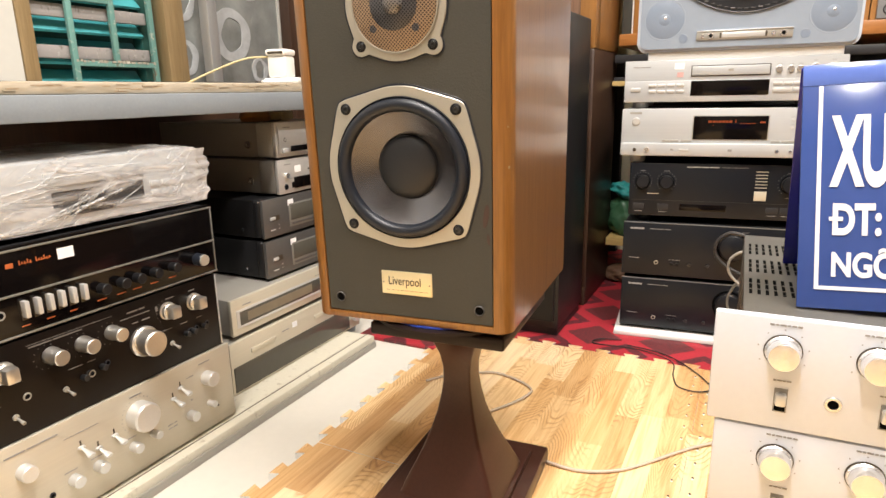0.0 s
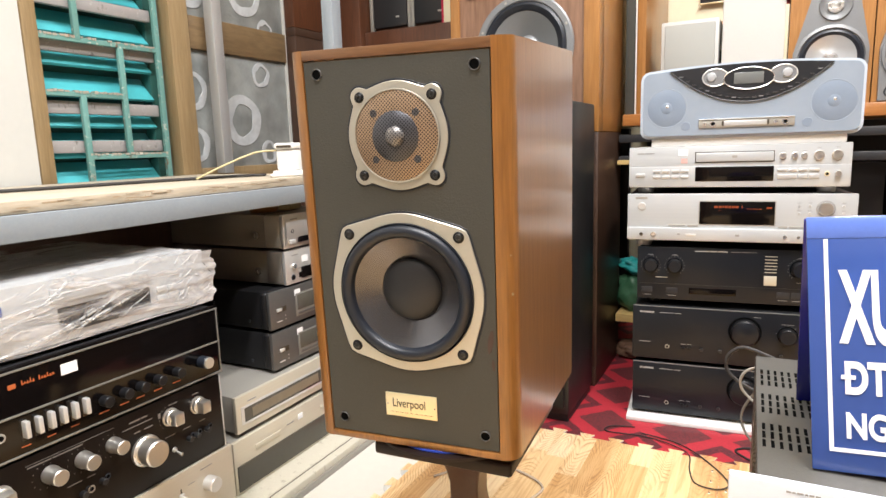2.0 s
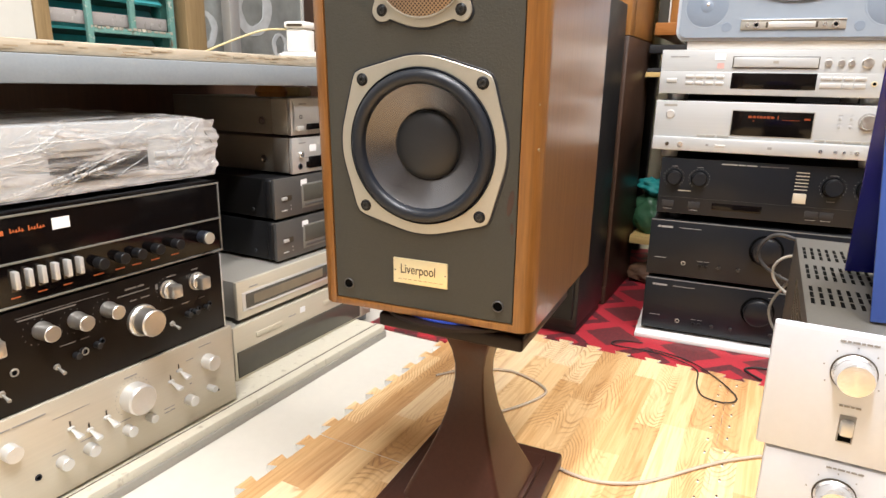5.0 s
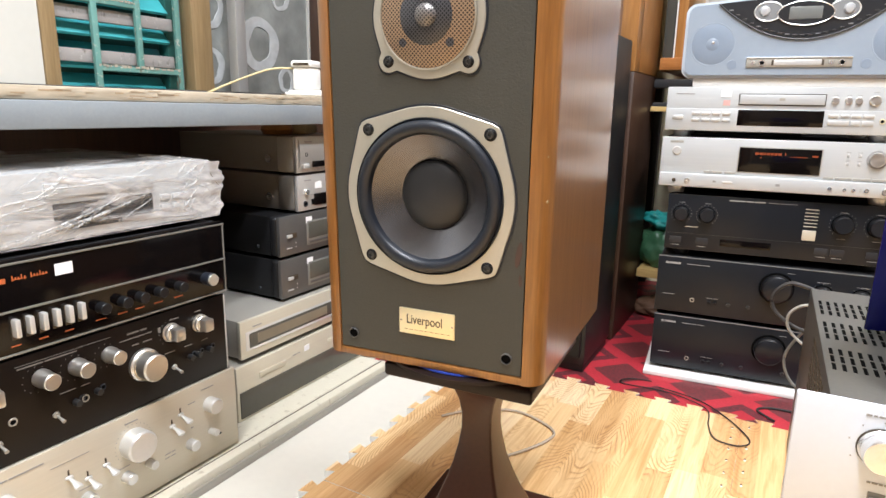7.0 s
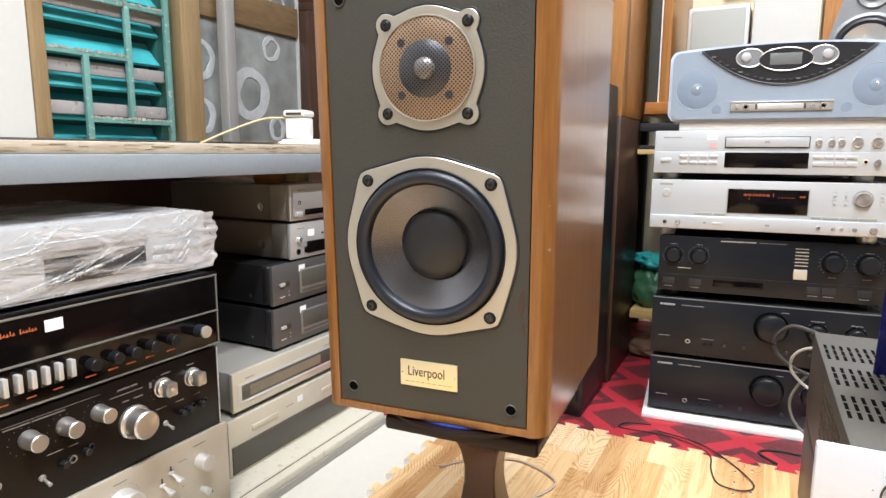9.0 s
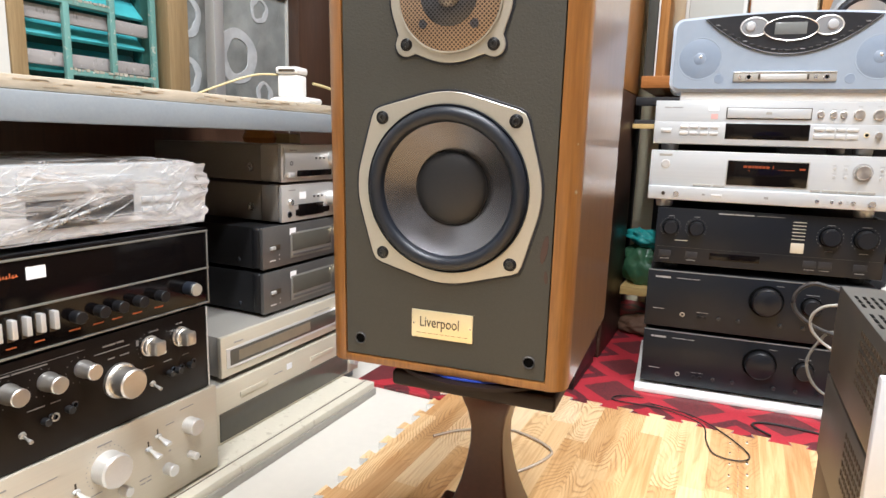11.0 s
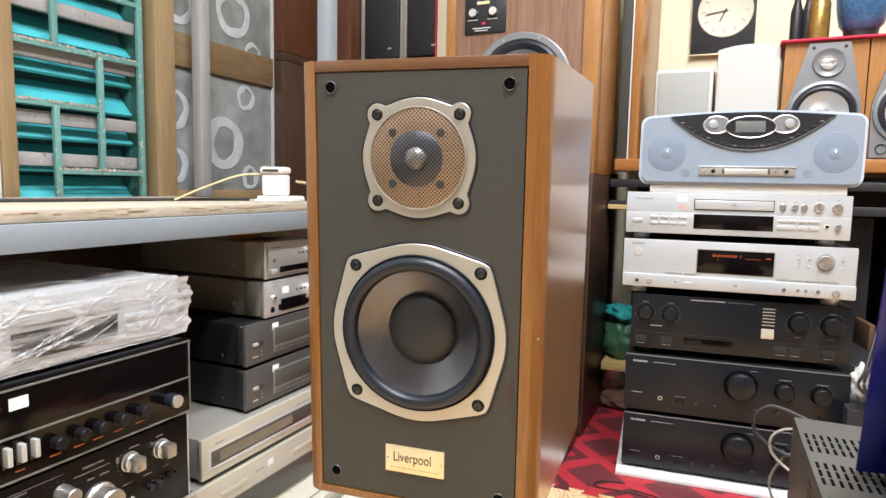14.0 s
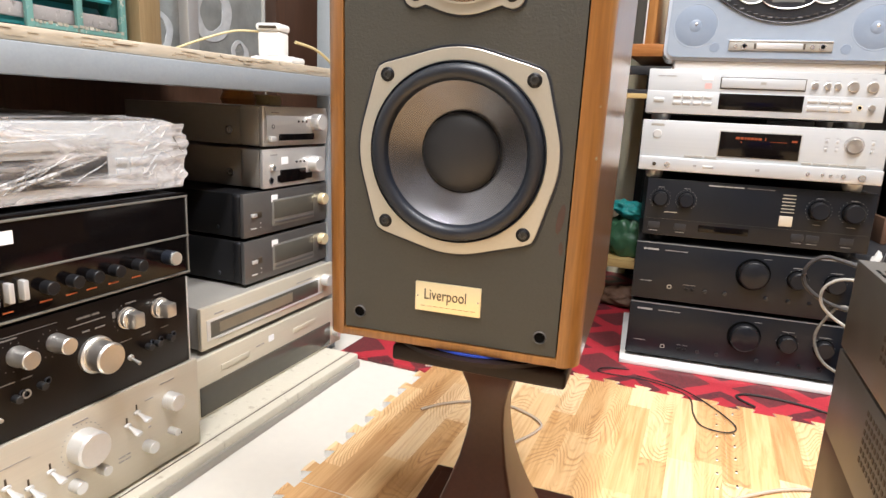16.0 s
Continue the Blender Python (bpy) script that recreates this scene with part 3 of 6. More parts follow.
# peg holes along the seam
pegs = bmesh.new()
for k in range(13):
    for dx in (-0.016, 0.012):
        yy = 1.37 - k * 0.043 + (0.018 if dx > 0 else 0)
        lathe([(0, 0.0105), (0.0018, 0.0105), (0.0017, 0.0126), (0, 0.0126)], (0.091 + dx, yy + 0.01, 0), "z", 8, pegs)
gaps = bmesh.new()
for k in range(13):
    for dx in (-0.016, 0.012):
        yy = 1.37 - k * 0.043 + (0.018 if dx > 0 else 0)
        lathe([(0, 0.0105), (0.0021, 0.0105), (0.0019, 0.0122), (0, 0.0122)], (0.091 + dx, yy + 0.006, 0), "z", 8, gaps)
tagged(single("seam_gap_foam", gaps, PEGW, Matrix(), "white foam showing in the gaps along a mat seam", "floor mat gap"), kind="stuff")
tagged(single("seam_gap_marks", pegs, INK, Matrix(), "small dark gaps along a mat seam", "floor mat gap"), kind="stuff")

# ---- the loudspeaker in the middle ----
SPK = pose(-0.2082, 0.7031, 0.3271, 3.12, 0.45, 7.13)
W2, SH, SD, CR, ZB = 0.1240, 0.4425, 0.288, 0.0195, -0.0055
spk = thing("loudspeaker", SPK, "walnut bookshelf loudspeaker with dark grey baffle on a pedestal", "loudspeaker")


def shell():
    """Open-fronted cabinet with rounded front posts: outline swept upwards, hollow at the front."""
    bm = bmesh.new()
    bw = W2 - CR
    out = []
    for k in range(9):
        a = math.pi + math.pi / 2 * k / 8
        out.append((-W2 + CR + CR * math.cos(a), CR + CR * math.sin(a)))
    left = [(-W2, SD)] + out + [(-bw, 0.004), (-bw, 0.045)]
    right = [(-x, y) for x, y in reversed(left)]
    outline = left + right
    # the box runs back a little askew and stands level on its pad
    lo = [bm.verts.new((x + 0.055 * max(0, y - CR), y, ZB - 0.052 * y)) for x, y in outline]
    hi = [bm.verts.new((x + 0.055 * max(0, y - CR), y, SH + 0.012 * y)) for x, y in outline]
    n = len(outline)
    for i in range(n):
        j = (i + 1) % n
        bm.faces.new((lo[i], lo[j], hi[j], hi[i]))
    bm.faces.new(lo)
    bm.faces.new(hi)
    bmesh.ops.recalc_face_normals(bm, faces=bm.faces)
    return bm


part("cabinet", shell(), CAB_V, spk, "walnut veneer with rounded front posts", angle=50)
for s in (-1, 1):
    bm = bmesh.new()
    prof = []
    for k in range(9):
        a = math.pi + math.pi / 2 * k / 8
        prof.append((s * (-W2 + CR + (CR + 0.0006) * math.cos(a)) * 1.0, CR + (CR + 0.0006) * math.sin(a)))
    prof.append((s * (-W2 + CR + 0.0004), 0.004))
    a = [bm.verts.new((x, y, ZB + 0.0002 - 0.052 * y)) for x, y in prof]
    b = [bm.verts.new((x, y, SH - 0.0002)) for x, y in prof]
    for i in range(len(prof) - 1):
        bm.faces.new((a[i], a[i + 1], b[i + 1], b[i]))
    bm.faces.new((a[-1], a[0], b[0], b[-1]))
    bm.faces.new(a)
    bm.faces.new(b)
    bmesh.ops.recalc_face_normals(bm, faces=bm.faces)
    part("front_post", bm, POST_W, spk, "rounded cherry-coloured post", angle=50)
bw = W2 - CR
part("rail", block(-bw, bw, -0.0005, 0.02, SH - 0.0108, SH - 0.0003, 0.0008), CAB_H, spk)
part("rail", block(-bw, bw, -0.0005, 0.02, ZB + 0.0003, 0.0028, 0.0008), POST_W, spk)
part("baffle", holed_panel([(-bw + 0.0014, 0.0042), (bw - 0.0014, 0.0042), (bw - 0.0014, SH - 0.0122), (-bw + 0.0014, SH - 0.0122)], [(0.0019, 0.1804, 0.0795)], 0.0005, 0.016), BAFFLE, spk, "dark grey painted baffle")
BY = 0.0005
WC = (0.0019, BY, 0.1804)


def hull_edge(a, r0, q, lobe):
    """Radius at angle a of the taut outline round a disc of radius r0 and four lobes at distance q."""
    best = 9.0
    for k in range(-40, 41):
        p = a + k * math.pi / 100
        d = min(abs(math.atan2(math.sin(p - b), math.cos(p - b))) for b in (math.pi / 4, 3 * math.pi / 4, -math.pi / 4, -3 * math.pi / 4))
        best = min(best, max(r0, q * math.cos(d) + lobe) / max(0.2, math.cos(a - p)))
    return best


def woofer_edge(a):
    return hull_edge(a, 0.0895, 0.0910, 0.0103)


woofer = part("woofer_frame", ring_plate(woofer_edge, lambda a: 0.0785, WC, 0.0024, bev=0.0006), CHAMP, spk, "champagne metal driver frame")
part("frame_gasket", ring_plate(lambda a: woofer_edge(a) + 0.0022, lambda a: 0.084, WC, 0.0008, bev=0.0003), RUBBER, spk)
sur = [(0.0788, 0.001), (0.0782, 0.0045)]
for k in range(9):
    a = math.pi * k / 8
    sur.append((0.0700 + 0.0068 * math.cos(a), 0.0030 + 0.0062 * math.sin(a)))
sur += [(0.0625, 0.0018), (0.0622, -0.001)]
part("surround", lathe(sur, WC, "y", 72), RUBBER, spk, "rolled black rubber surround", angle=60)
part("cone", lathe([(0.0628, 0.0016), (0.058, -0.0020), (0.050, -0.0072), (0.042, -0.0122), (0.034, -0.0170), (0.030, -0.0193)], WC, "y", 72), CONEM, spk, "dark woven cone", angle=60)
cap = [(0.0352, -0.0168)] + [(0.0352 * math.cos(a * math.pi / 20), -0.0160 + 0.0105 * math.sin(a * math.pi / 20)) for a in range(0, 11)]
cap[-1] = (0, cap[-1][1])
part("dust_cap", lathe(cap, WC, "y", 56), CAPMAT, spk, "matt black domed dust cap", angle=60)


def screw(x, z, r, parent, y=BY, h=0.005):
    w = part("screw", lathe([(r * 1.25, 0), (r * 1.25, h), (r * 1.0, h + 0.0008), (r * 0.95, h + 0.0003), (r * 0.55, h + 0.0016), (r * 0.5, h + 0.0002), (0, h - 0.001)], (x, y, z), "y", 20), BLACKN, parent, "black recessed screw")
    part("screw_head", lathe([(r * 0.78, h + 0.0004), (r * 0.72, h + 0.0018), (r * 0.40, h + 0.0020), (r * 0.36, h + 0.0004), (0, h + 0.0004)], (x, y, z), "y", 16), RIMD, w)


for sx in (-1, 1):
    for sz in (-1, 1):
        screw(WC[0] + sx * 0.0638, WC[2] + sz * 0.0649, 0.0050, spk, h=0.0026)
TC = (0.0023, BY, 0.3506)


def tweeter_edge(a):
    r = 0.0560
    for k in range(4):
        b = math.pi / 4 + k * math.pi / 2
        d = math.atan2(math.sin(a - b), math.cos(a - b))
        q = 0.0574
        s = 0.0104 ** 2 - (q * math.sin(d)) ** 2
        if s > 0 and math.cos(d) > 0:
            r = max(r, q * math.cos(d) + math.sqrt(s))
        r = max(r, 0.0560 + 0.0045 * math.exp(-(d / 0.23) ** 2))
    return r


part("tweeter_plate", ring_plate(tweeter_edge, lambda a: 0.0468, TC, 0.0024, n=160, bev=0.0006), CHAMP, spk, "champagne metal tweeter plate")
part("plate_gasket", ring_plate(lambda a: tweeter_edge(a) + 0.0022, lambda a: 0.05, TC, 0.0008, n=160, bev=0.0003), RUBBER, spk)
part("grille", lathe([(0.0472, 0.0005), (0.0466, 0.0038), (0.0455, 0.0044), (0.030, 0.0062), (0.0235, 0.0066)], TC, "y", 56), MESHC, spk, "copper woven mesh grille", angle=60)
part("grille_ring", lathe([(0.0482, 0.0040), (0.0478, 0.0052), (0.0470, 0.0052), (0.0465, 0.0040)], TC, "y", 56), CHAMP, spk)
part("grille_centre", lathe([(0.0262, 0.0062), (0.0256, 0.0070), (0.0100, 0.0074)], TC, "y", 40), MESHD, spk, "dark mesh ring", angle=60)
part("dome", lathe([(0.0108, 0.0066), (0.0102, 0.0088), (0.0084, 0.0110), (0.0055, 0.0126), (0.0026, 0.0132), (0, 0.0134)], TC, "y", 32), MESHL, spk, "grey mesh dome", angle=70)
for sx in (-1, 1):
    for sz in (-1, 1):
        part("mesh_spot", lathe([(0.0042, 0.0052), (0.0040, 0.0062), (0, 0.0063)], (TC[0] + sx * 0.0235, BY, TC[2] + sz * 0.0235), "y", 16), MESHD, spk)
        screw(TC[0] + sx * 0.0405, TC[2] + sz * 0.0405, 0.0045, spk, h=0.0026)
        s = part("grille_socket", lathe([(0.0062, 0), (0.0062, 0.0012), (0.0057, 0.0018), (0.0052, 0.0016), (0.0048, -0.004), (0, -0.004)], (sx * 0.0878, BY, (0.4172 if sz > 0 else 0.0214)), "y", 24), SOCKET, spk, "round grille socket")
        part("bore", lathe([(0.0049, 0.0008), (0, 0.0008)], (sx * 0.0878, BY, (0.4172 if sz > 0 else 0.0214)), "y", 16), BORE, s)
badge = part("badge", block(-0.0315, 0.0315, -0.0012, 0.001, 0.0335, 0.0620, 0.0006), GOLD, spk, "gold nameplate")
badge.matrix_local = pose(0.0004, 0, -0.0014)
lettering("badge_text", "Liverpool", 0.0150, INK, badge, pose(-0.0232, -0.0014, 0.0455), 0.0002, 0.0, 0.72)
bars("badge_line", [(-0.026 + 0.0060 * k, -0.0215 + 0.0060 * k, 0.0385, 0.0390) for k in range(9)], BRONZE, badge, -0.0014)
for sx in (-1, 1):
    part("rivet", lathe([(0.0010, 0.001), (0.0010, 0.0016), (0, 0.0020)], (sx * 0.0290, 0, 0.048), "y", 10), CHROME, badge)
chip = part("chip", lathe([(0.0017, 0), (0.0014, 0.0005), (0, 0.0006)], (0, 0, 0), "y", 7), FRAMEW, spk, "small chipped spot in the veneer")
chip.matrix_local = pose(W2 - 0.0035, 0.0058, 0.1850, 0, 0, 50)

chip2 = part("chip", lathe([(0.0010, 0), (0.0008, 0.0004), (0, 0.0005)], (0, 0, 0), "y", 7), FRAMEW, spk, "small chipped spot in the veneer")
chip2.matrix_local = pose(W2 - 0.0045, 0.0045, 0.2270, 0, 0, 45)
mark = part("stain", lathe([(0.0042, 0), (0.0040, 0.0002), (0, 0.0002)], (0, 0, 0), "y", 9), STAIN, spk, "faint red-brown stain on the baffle")
mark.matrix_local = pose(0.0965, BY - 0.0001, 0.132, 0, 8, 0) @ Matrix.Diagonal((0.75, 1, 3.3, 1))
smear = part("stain", lathe([(0.0030, 0), (0.0028, 0.0002), (0, 0.0002)], (0, 0, 0), "y", 9), STAIN, spk)
smear.matrix_local = pose(0.0990, BY - 0.0001, 0.106, 0, -4, 0) @ Matrix.Diagonal((0.6, 1, 2.2, 1))

# pedestal
PED = pose(-0.204, 0.810, 0.0125, 0, 0, 4)
ped = thing("pedestal_stand", PED, "dark brown lacquered hourglass pedestal under the loudspeaker", "speaker stand")
part("base_plate", block(-0.095, 0.105, -0.115, 0.145, 0.0, 0.026, 0.004), STANDM, ped)
part("base_step", block(-0.080, 0.086, -0.090, 0.115, 0.026, 0.036, 0.003), STANDM, ped)

rng = random.Random(11)
specks = bmesh.new()
for k in range(16):
    x, y = rng.uniform(-0.090, 0.100), rng.uniform(-0.112, -0.093)
    lathe([(0, 0.0262), (rng.uniform(0.0005, 0.0013), 0.0262), (0.0004, 0.0268), (0, 0.0268)], (x, y, 0), "z", 6, specks)
tagged(part("paint_specks", specks, PEGW, ped, "small white specks of dust"), kind="stuff")


def flare():
    bm = bmesh.new()
    rings = []
    prof = [(0.000, 0.070), (0.015, 0.064), (0.035, 0.055), (0.06, 0.044), (0.085, 0.035), (0.11, 0.0275), (0.135, 0.0225), (0.155, 0.0198), (0.175, 0.0198), (0.195, 0.0235), (0.213, 0.0300), (0.228, 0.0385), (0.238, 0.046), (0.2445, 0.052)]
    for h, r in prof:
        ring = []
        for cx, cy in ((1, -1), (1, 1), (-1, 1), (-1, -1)):
            for k in range(5):
                a = math.atan2(cy, cx) - math.pi / 4 + math.pi / 2 * k / 4
                q = r * 0.16
                ring.append(bm.verts.new(((r - q) * cx + q * math.cos(a) + 0.010, ((r - q) * cy + q * math.sin(a)) + 0.01, 0.036 + h * 1.008)))
        rings.append(ring)
    n = len(rings[0])
    for a, b in zip(rings, rings[1:]):
        for i in range(n):
            bm.faces.new((a[i], a[(i + 1) % n], b[(i + 1) % n], b[i]))
    bm.faces.new(rings[-1])
    bmesh.ops.recalc_face_normals(bm, faces=bm.faces)
    return bm


part("column", flare(), STANDM, ped, "waisted square column", angle=60)
part("top_plate", block(-0.073, 0.102, -0.092, 0.11, 0.283, 0.300, 0.004, 4), STANDT, ped)
single("turntable_disc", lathe([(0, 0), (0.092, 0), (0.099, 0.002), (0.099, 0.0058), (0, 0.0058)], axis="z", seg=64), STANDT, pose(-0.196, 0.792, 0.3127), "round black disc under the loudspeaker", "disc")
single("blue_pad", lathe([(0, 0), (0.0855, 0), (0.0865, 0.0008), (0.0865, 0.0026), (0, 0.0026)], axis="z", seg=64), BLUEP, pose(-0.196, 0.790, 0.3186), "blue rubber pad between disc and loudspeaker", "pad")

# ---- steel rack along the window wall ----
rack = thing("steel_rack", Matrix(), "grey steel rack with plywood shelf along the window wall", "rack")
part("shelf_board", block(-1.18, -0.712, -0.9, 1.285, 0.596, 0.613, 0.002), PLYW, rack, "raw plywood shelf with worn edge")
rng = random.Random(8)
for mat, n, tone in ((PLYW, 60, "raw splinters along the worn edge"), (SCARP, 34, "brown scars along the worn edge")):
    worn = bmesh.new()
    for k in range(n):
        y, l = rng.uniform(0.0, 1.27), rng.uniform(0.004, 0.030)
        z = rng.uniform(0.5985, 0.6100)
        out = rng.uniform(0.0003, 0.0016) if mat is PLYW else 0.0003
        box(worn, -0.7125, -0.7120 + out, y, min(y + l, 1.283), z, z + rng.uniform(0.0006, 0.0020))
    tagged(part("worn_edge", worn, mat, rack, tone), kind="stuff")
part("front_beam", block(-0.716, -0.706, -0.9, 1.285, 0.560, 0.5955, 0.002), BEAMM, rack, "blue-grey steel beam")
part("beam_lip", block(-0.74, -0.716, -0.9, 1.285, 0.560, 0.564, 0.001), BEAMM, rack)
part("front_upright", block(-0.765, -0.735, 1.304, 1.338, 0.0, 2.2, 0.002), BEAMM, rack)
part("rear_upright", block(-1.17, -1.14, 1.340, 1.372, 0.613, 2.2, 0.002), ALU, rack)
part("base_board", block(-1.18, -0.6625, -0.9, 1.27, 0.008, 0.026, 0.002), RAILM, rack)
part("base_rail", block(-0.662, -0.634, -0.9, 1.27, 0.0, 0.028, 0.003), RAILM, rack, "cream painted scuffed rail")
part("rail_groove", block(-0.6345, -0.629, -0.9, 1.268, 0.0, 0.014, 0.001), GREYSIL, rack)
part("rail_line", block(-0.6548, -0.6528, -0.9, 1.268, 0.0265, 0.0284, 0), DARKW, rack, "dark gap along the rail")
part("back_panel", block(-1.198, -1.182, -0.9, 1.66, 0.0, 0.59), DARKW, rack, "dark back of the rack")


# ---- hi-fi units: front at y = 0 facing -y, near corner at x = 0 ----
def unit(name, m, w, h, d, body, front, label, category="amplifier", group="", ft=0.006, foot=0.0, inset=0.004, foot_m=None):
    u = thing(name, m, label, category, group)
    part("body", block(inset, w - inset, ft * 0.6, d, foot, h - 0.001, 0.0015), body, u)
    part("front_panel", block(0, w, -ft * 0.4, ft, foot, h, 0.0016), front, u)
    if foot:
        for x in (0.035, w - 0.035):
            for y in (0.04, d - 0.04):
                part("foot", lathe([(0, 0), (0.016, 0), (0.018, foot * 0.4), (0.018, foot), (0, foot)], (x, y, 0), "z", 18), foot_m or BLACKP, u)
    u["front"] = -ft * 0.4
    return u


def add_knob(u, x, z, r, h, m, seg=28, skirt=0.0, mark=True, label=""):
    y = u["front"]
    k = part("knob", knob_bm(x, z, r, h, y + 0.0005, seg, skirt), m, u, label)
    if mark:
        part("pointer", block(x - 0.0007, x + 0.0007, y - h - 0.0004, y - h + 0.002, z + r * 0.35, z + r * 0.85), INK if m is not BLACKP else WHITEI, k)
    return k


def add_box(u, name, x0, x1, z0, z1, proud, m, bev=0.0008, label=""):
    y = u["front"]
    return part(name, block(x0, x1, y - proud, y + 0.002, z0, z1, bev), m, u, label)


def add_pit(u, name, x, z, r, m=None):
    y = u["front"]
    p = part(name, lathe([(r, 0.0002), (r * 0.9, 0.0014), (r * 0.62, 0.0014), (r * 0.58, 0.0004)], (x, y, z), "y", 18), m or RUBBER, u)
    part("bore", lathe([(r * 0.6, 0.0008), (0, 0.0008)], (x, y, z), "y", 16), BORE, p)
    return p


def add_bars(u, rows, m):
    return bars("print", rows, m, u, u["front"] - 0.0005)


def add_toggle(u, x, z, m=None):
    y = u["front"]
    t = part("toggle", lathe([(0.0042, 0), (0.0040, 0.003), (0.0015, 0.004), (0.0018, 0.012), (0.0026, 0.018), (0, 0.0185)], (0, 0, 0), "y", 14), m or CHROME, u)
    t.matrix_local = pose(x, y, z, 16, 0, 0)
    return t


def ticks(x, z, r, n, a0, a1, w=0.0006, l=0.003):
    rows = []
    for k in range(n):
        a = radians(a0 + (a1 - a0) * k / (n - 1))
        px, pz = x + r * math.cos(a), z + r * math.sin(a)
        rows.append((px - w, px + w, pz - w, pz + w))
    return rows


def words(x0, z, lengths, h=0.0022, gap=0.002):
    rows, x = [], x0
    for l in lengths:
        rows.append((x, x + l, z, z + h))
        x += l + gap
    return rows


LX = -0.668
# silver integrated amplifier at the bottom
ua = unit("silver_amplifier", pose(-0.664, 0.408, 0.0263, 0, 0, 90), 0.438, 0.1407, 0.33, DARKG, SILVER, "silver vintage amplifier with round knobs and toggle switches", "amplifier", foot=0.004)
add_knob(ua, 0.249, 0.095, 0.0225, 0.024, SATIN, 40, 0, False, label="large silver volume knob")
add_knob(ua, 0.382, 0.098, 0.0125, 0.020, SATIN, 28, 0, False)
for x, z, r in ((0.382, 0.041, 0.0055), (0.341, 0.038, 0.0085), (0.269, 0.043, 0.0065), (0.233, 0.040, 0.0080), (0.176, 0.041, 0.0085), (0.139, 0.041, 0.0085), (0.080, 0.089, 0.0110), (0.030, 0.045, 0.0085)):
    add_knob(ua, x, z + 0.010, r, 0.016, SATIN, 24, 0, False)
for x, z in ((0.156, 0.084), (0.180, 0.070), (0.206, 0.076), (0.312, 0.084), (0.328, 0.096)):
    z += 0.010
    add_box(ua, "slot", x - 0.0012, x + 0.0012, z - 0.002, z + 0.008, 0.0003, INK, 0)
    bat = part("toggle", lathe([(0.0042, 0), (0.0040, 0.003), (0.0018, 0.004), (0.0026, 0.012), (0.0046, 0.021), (0.0040, 0.024), (0, 0.0245)], (0, 0, 0), "y", 16), SATIN, ua, "flat silver toggle lever")
    bat.matrix_local = pose(x, ua["front"], z - 0.002, 18, 0, 0) @ Matrix.Diagonal((1.25, 1, 0.7, 1))
add_pit(ua, "headphone_jack", 0.108, 0.046, 0.0045)
add_pit(ua, "screw_hole", 0.400, 0.038, 0.002)
add_bars(ua, [(a, b, c + 0.010, d + 0.010) for a, b, c, d in words(0.06, 0.116, (0.026, 0.040), 0.0020) + words(0.135, 0.104, (0.05,), 0.0008) + words(0.238, 0.117, (0.020,), 0.0018) + words(0.368, 0.116, (0.024,), 0.0015) + words(0.342, 0.103, (0.014,), 0.0012)
         + words(0.345, 0.062, (0.004,), 0.002) + words(0.296, 0.040, (0.010, 0.006), 0.0016) + words(0.296, 0.034, (0.008, 0.008), 0.0016) + words(0.128, 0.055, (0.018,), 0.0012) + words(0.166, 0.055, (0.018,), 0.0012) + words(0.222, 0.055, (0.018,), 0.0012) + ticks(0.249, 0.085, 0.0285, 21, -40, 220, 0.0005)], GREYI)

# black amplifier above it
ub = unit("black_amplifier", pose(LX, 0.403, 0.1680, 0, 0, 90), 0.434, 0.128, 0.34, BLACKS, AMPB, "black vintage amplifier with silver knobs and toggle switches", "amplifier")
add_box(ub, "trim", 0.4315, 0.4335, 0.001, 0.127, 0.0012, SATIN, 0.0004)
add_knob(ub, 0.283, 0.062, 0.0235, 0.008, SATINK, 48, 0, False)
add_knob(ub, 0.283, 0.062, 0.0195, 0.030, SATINK, 48, 0, False, label="large silver volume knob")
for x, z, r in ((0.234, 0.094, 0.0100), (0.190, 0.093, 0.0105), (0.146, 0.094, 0.0105)):
    add_knob(ub, x, z, r, 0.026, SATINK, 30, 1.12, False)
for x, z in ((0.331, 0.095), (0.383, 0.094), (0.086, 0.094)):
    add_knob(ub, x, z, 0.0130, 0.010, SATINK, 26, 1.1, False)
    add_box(ub, "lever", x - 0.0085, x + 0.0085, z - 0.0100, z + 0.0100, 0.024, SATINK, 0.003, "silver lever knob")
for x, z in ((0.090, 0.032), (0.157, 0.040), (0.332, 0.040)):
    add_toggle(ub, x, z, GREYSIL)
for x, z in ((0.360, 0.046), (0.374, 0.046), (0.396, 0.047), (0.183, 0.046), (0.212, 0.050)):
    add_knob(ub, x, z, 0.0045, 0.010, BLACKP, 16, 0, False)
    add_pit(ub, "socket", x + 0.009, z + 0.002, 0.0045)
add_pit(ub, "headphone_jack", 0.108, 0.052, 0.0055, GREYSIL)
add_pit(ub, "headphone_jack", 0.196, 0.046, 0.0055, GREYSIL)
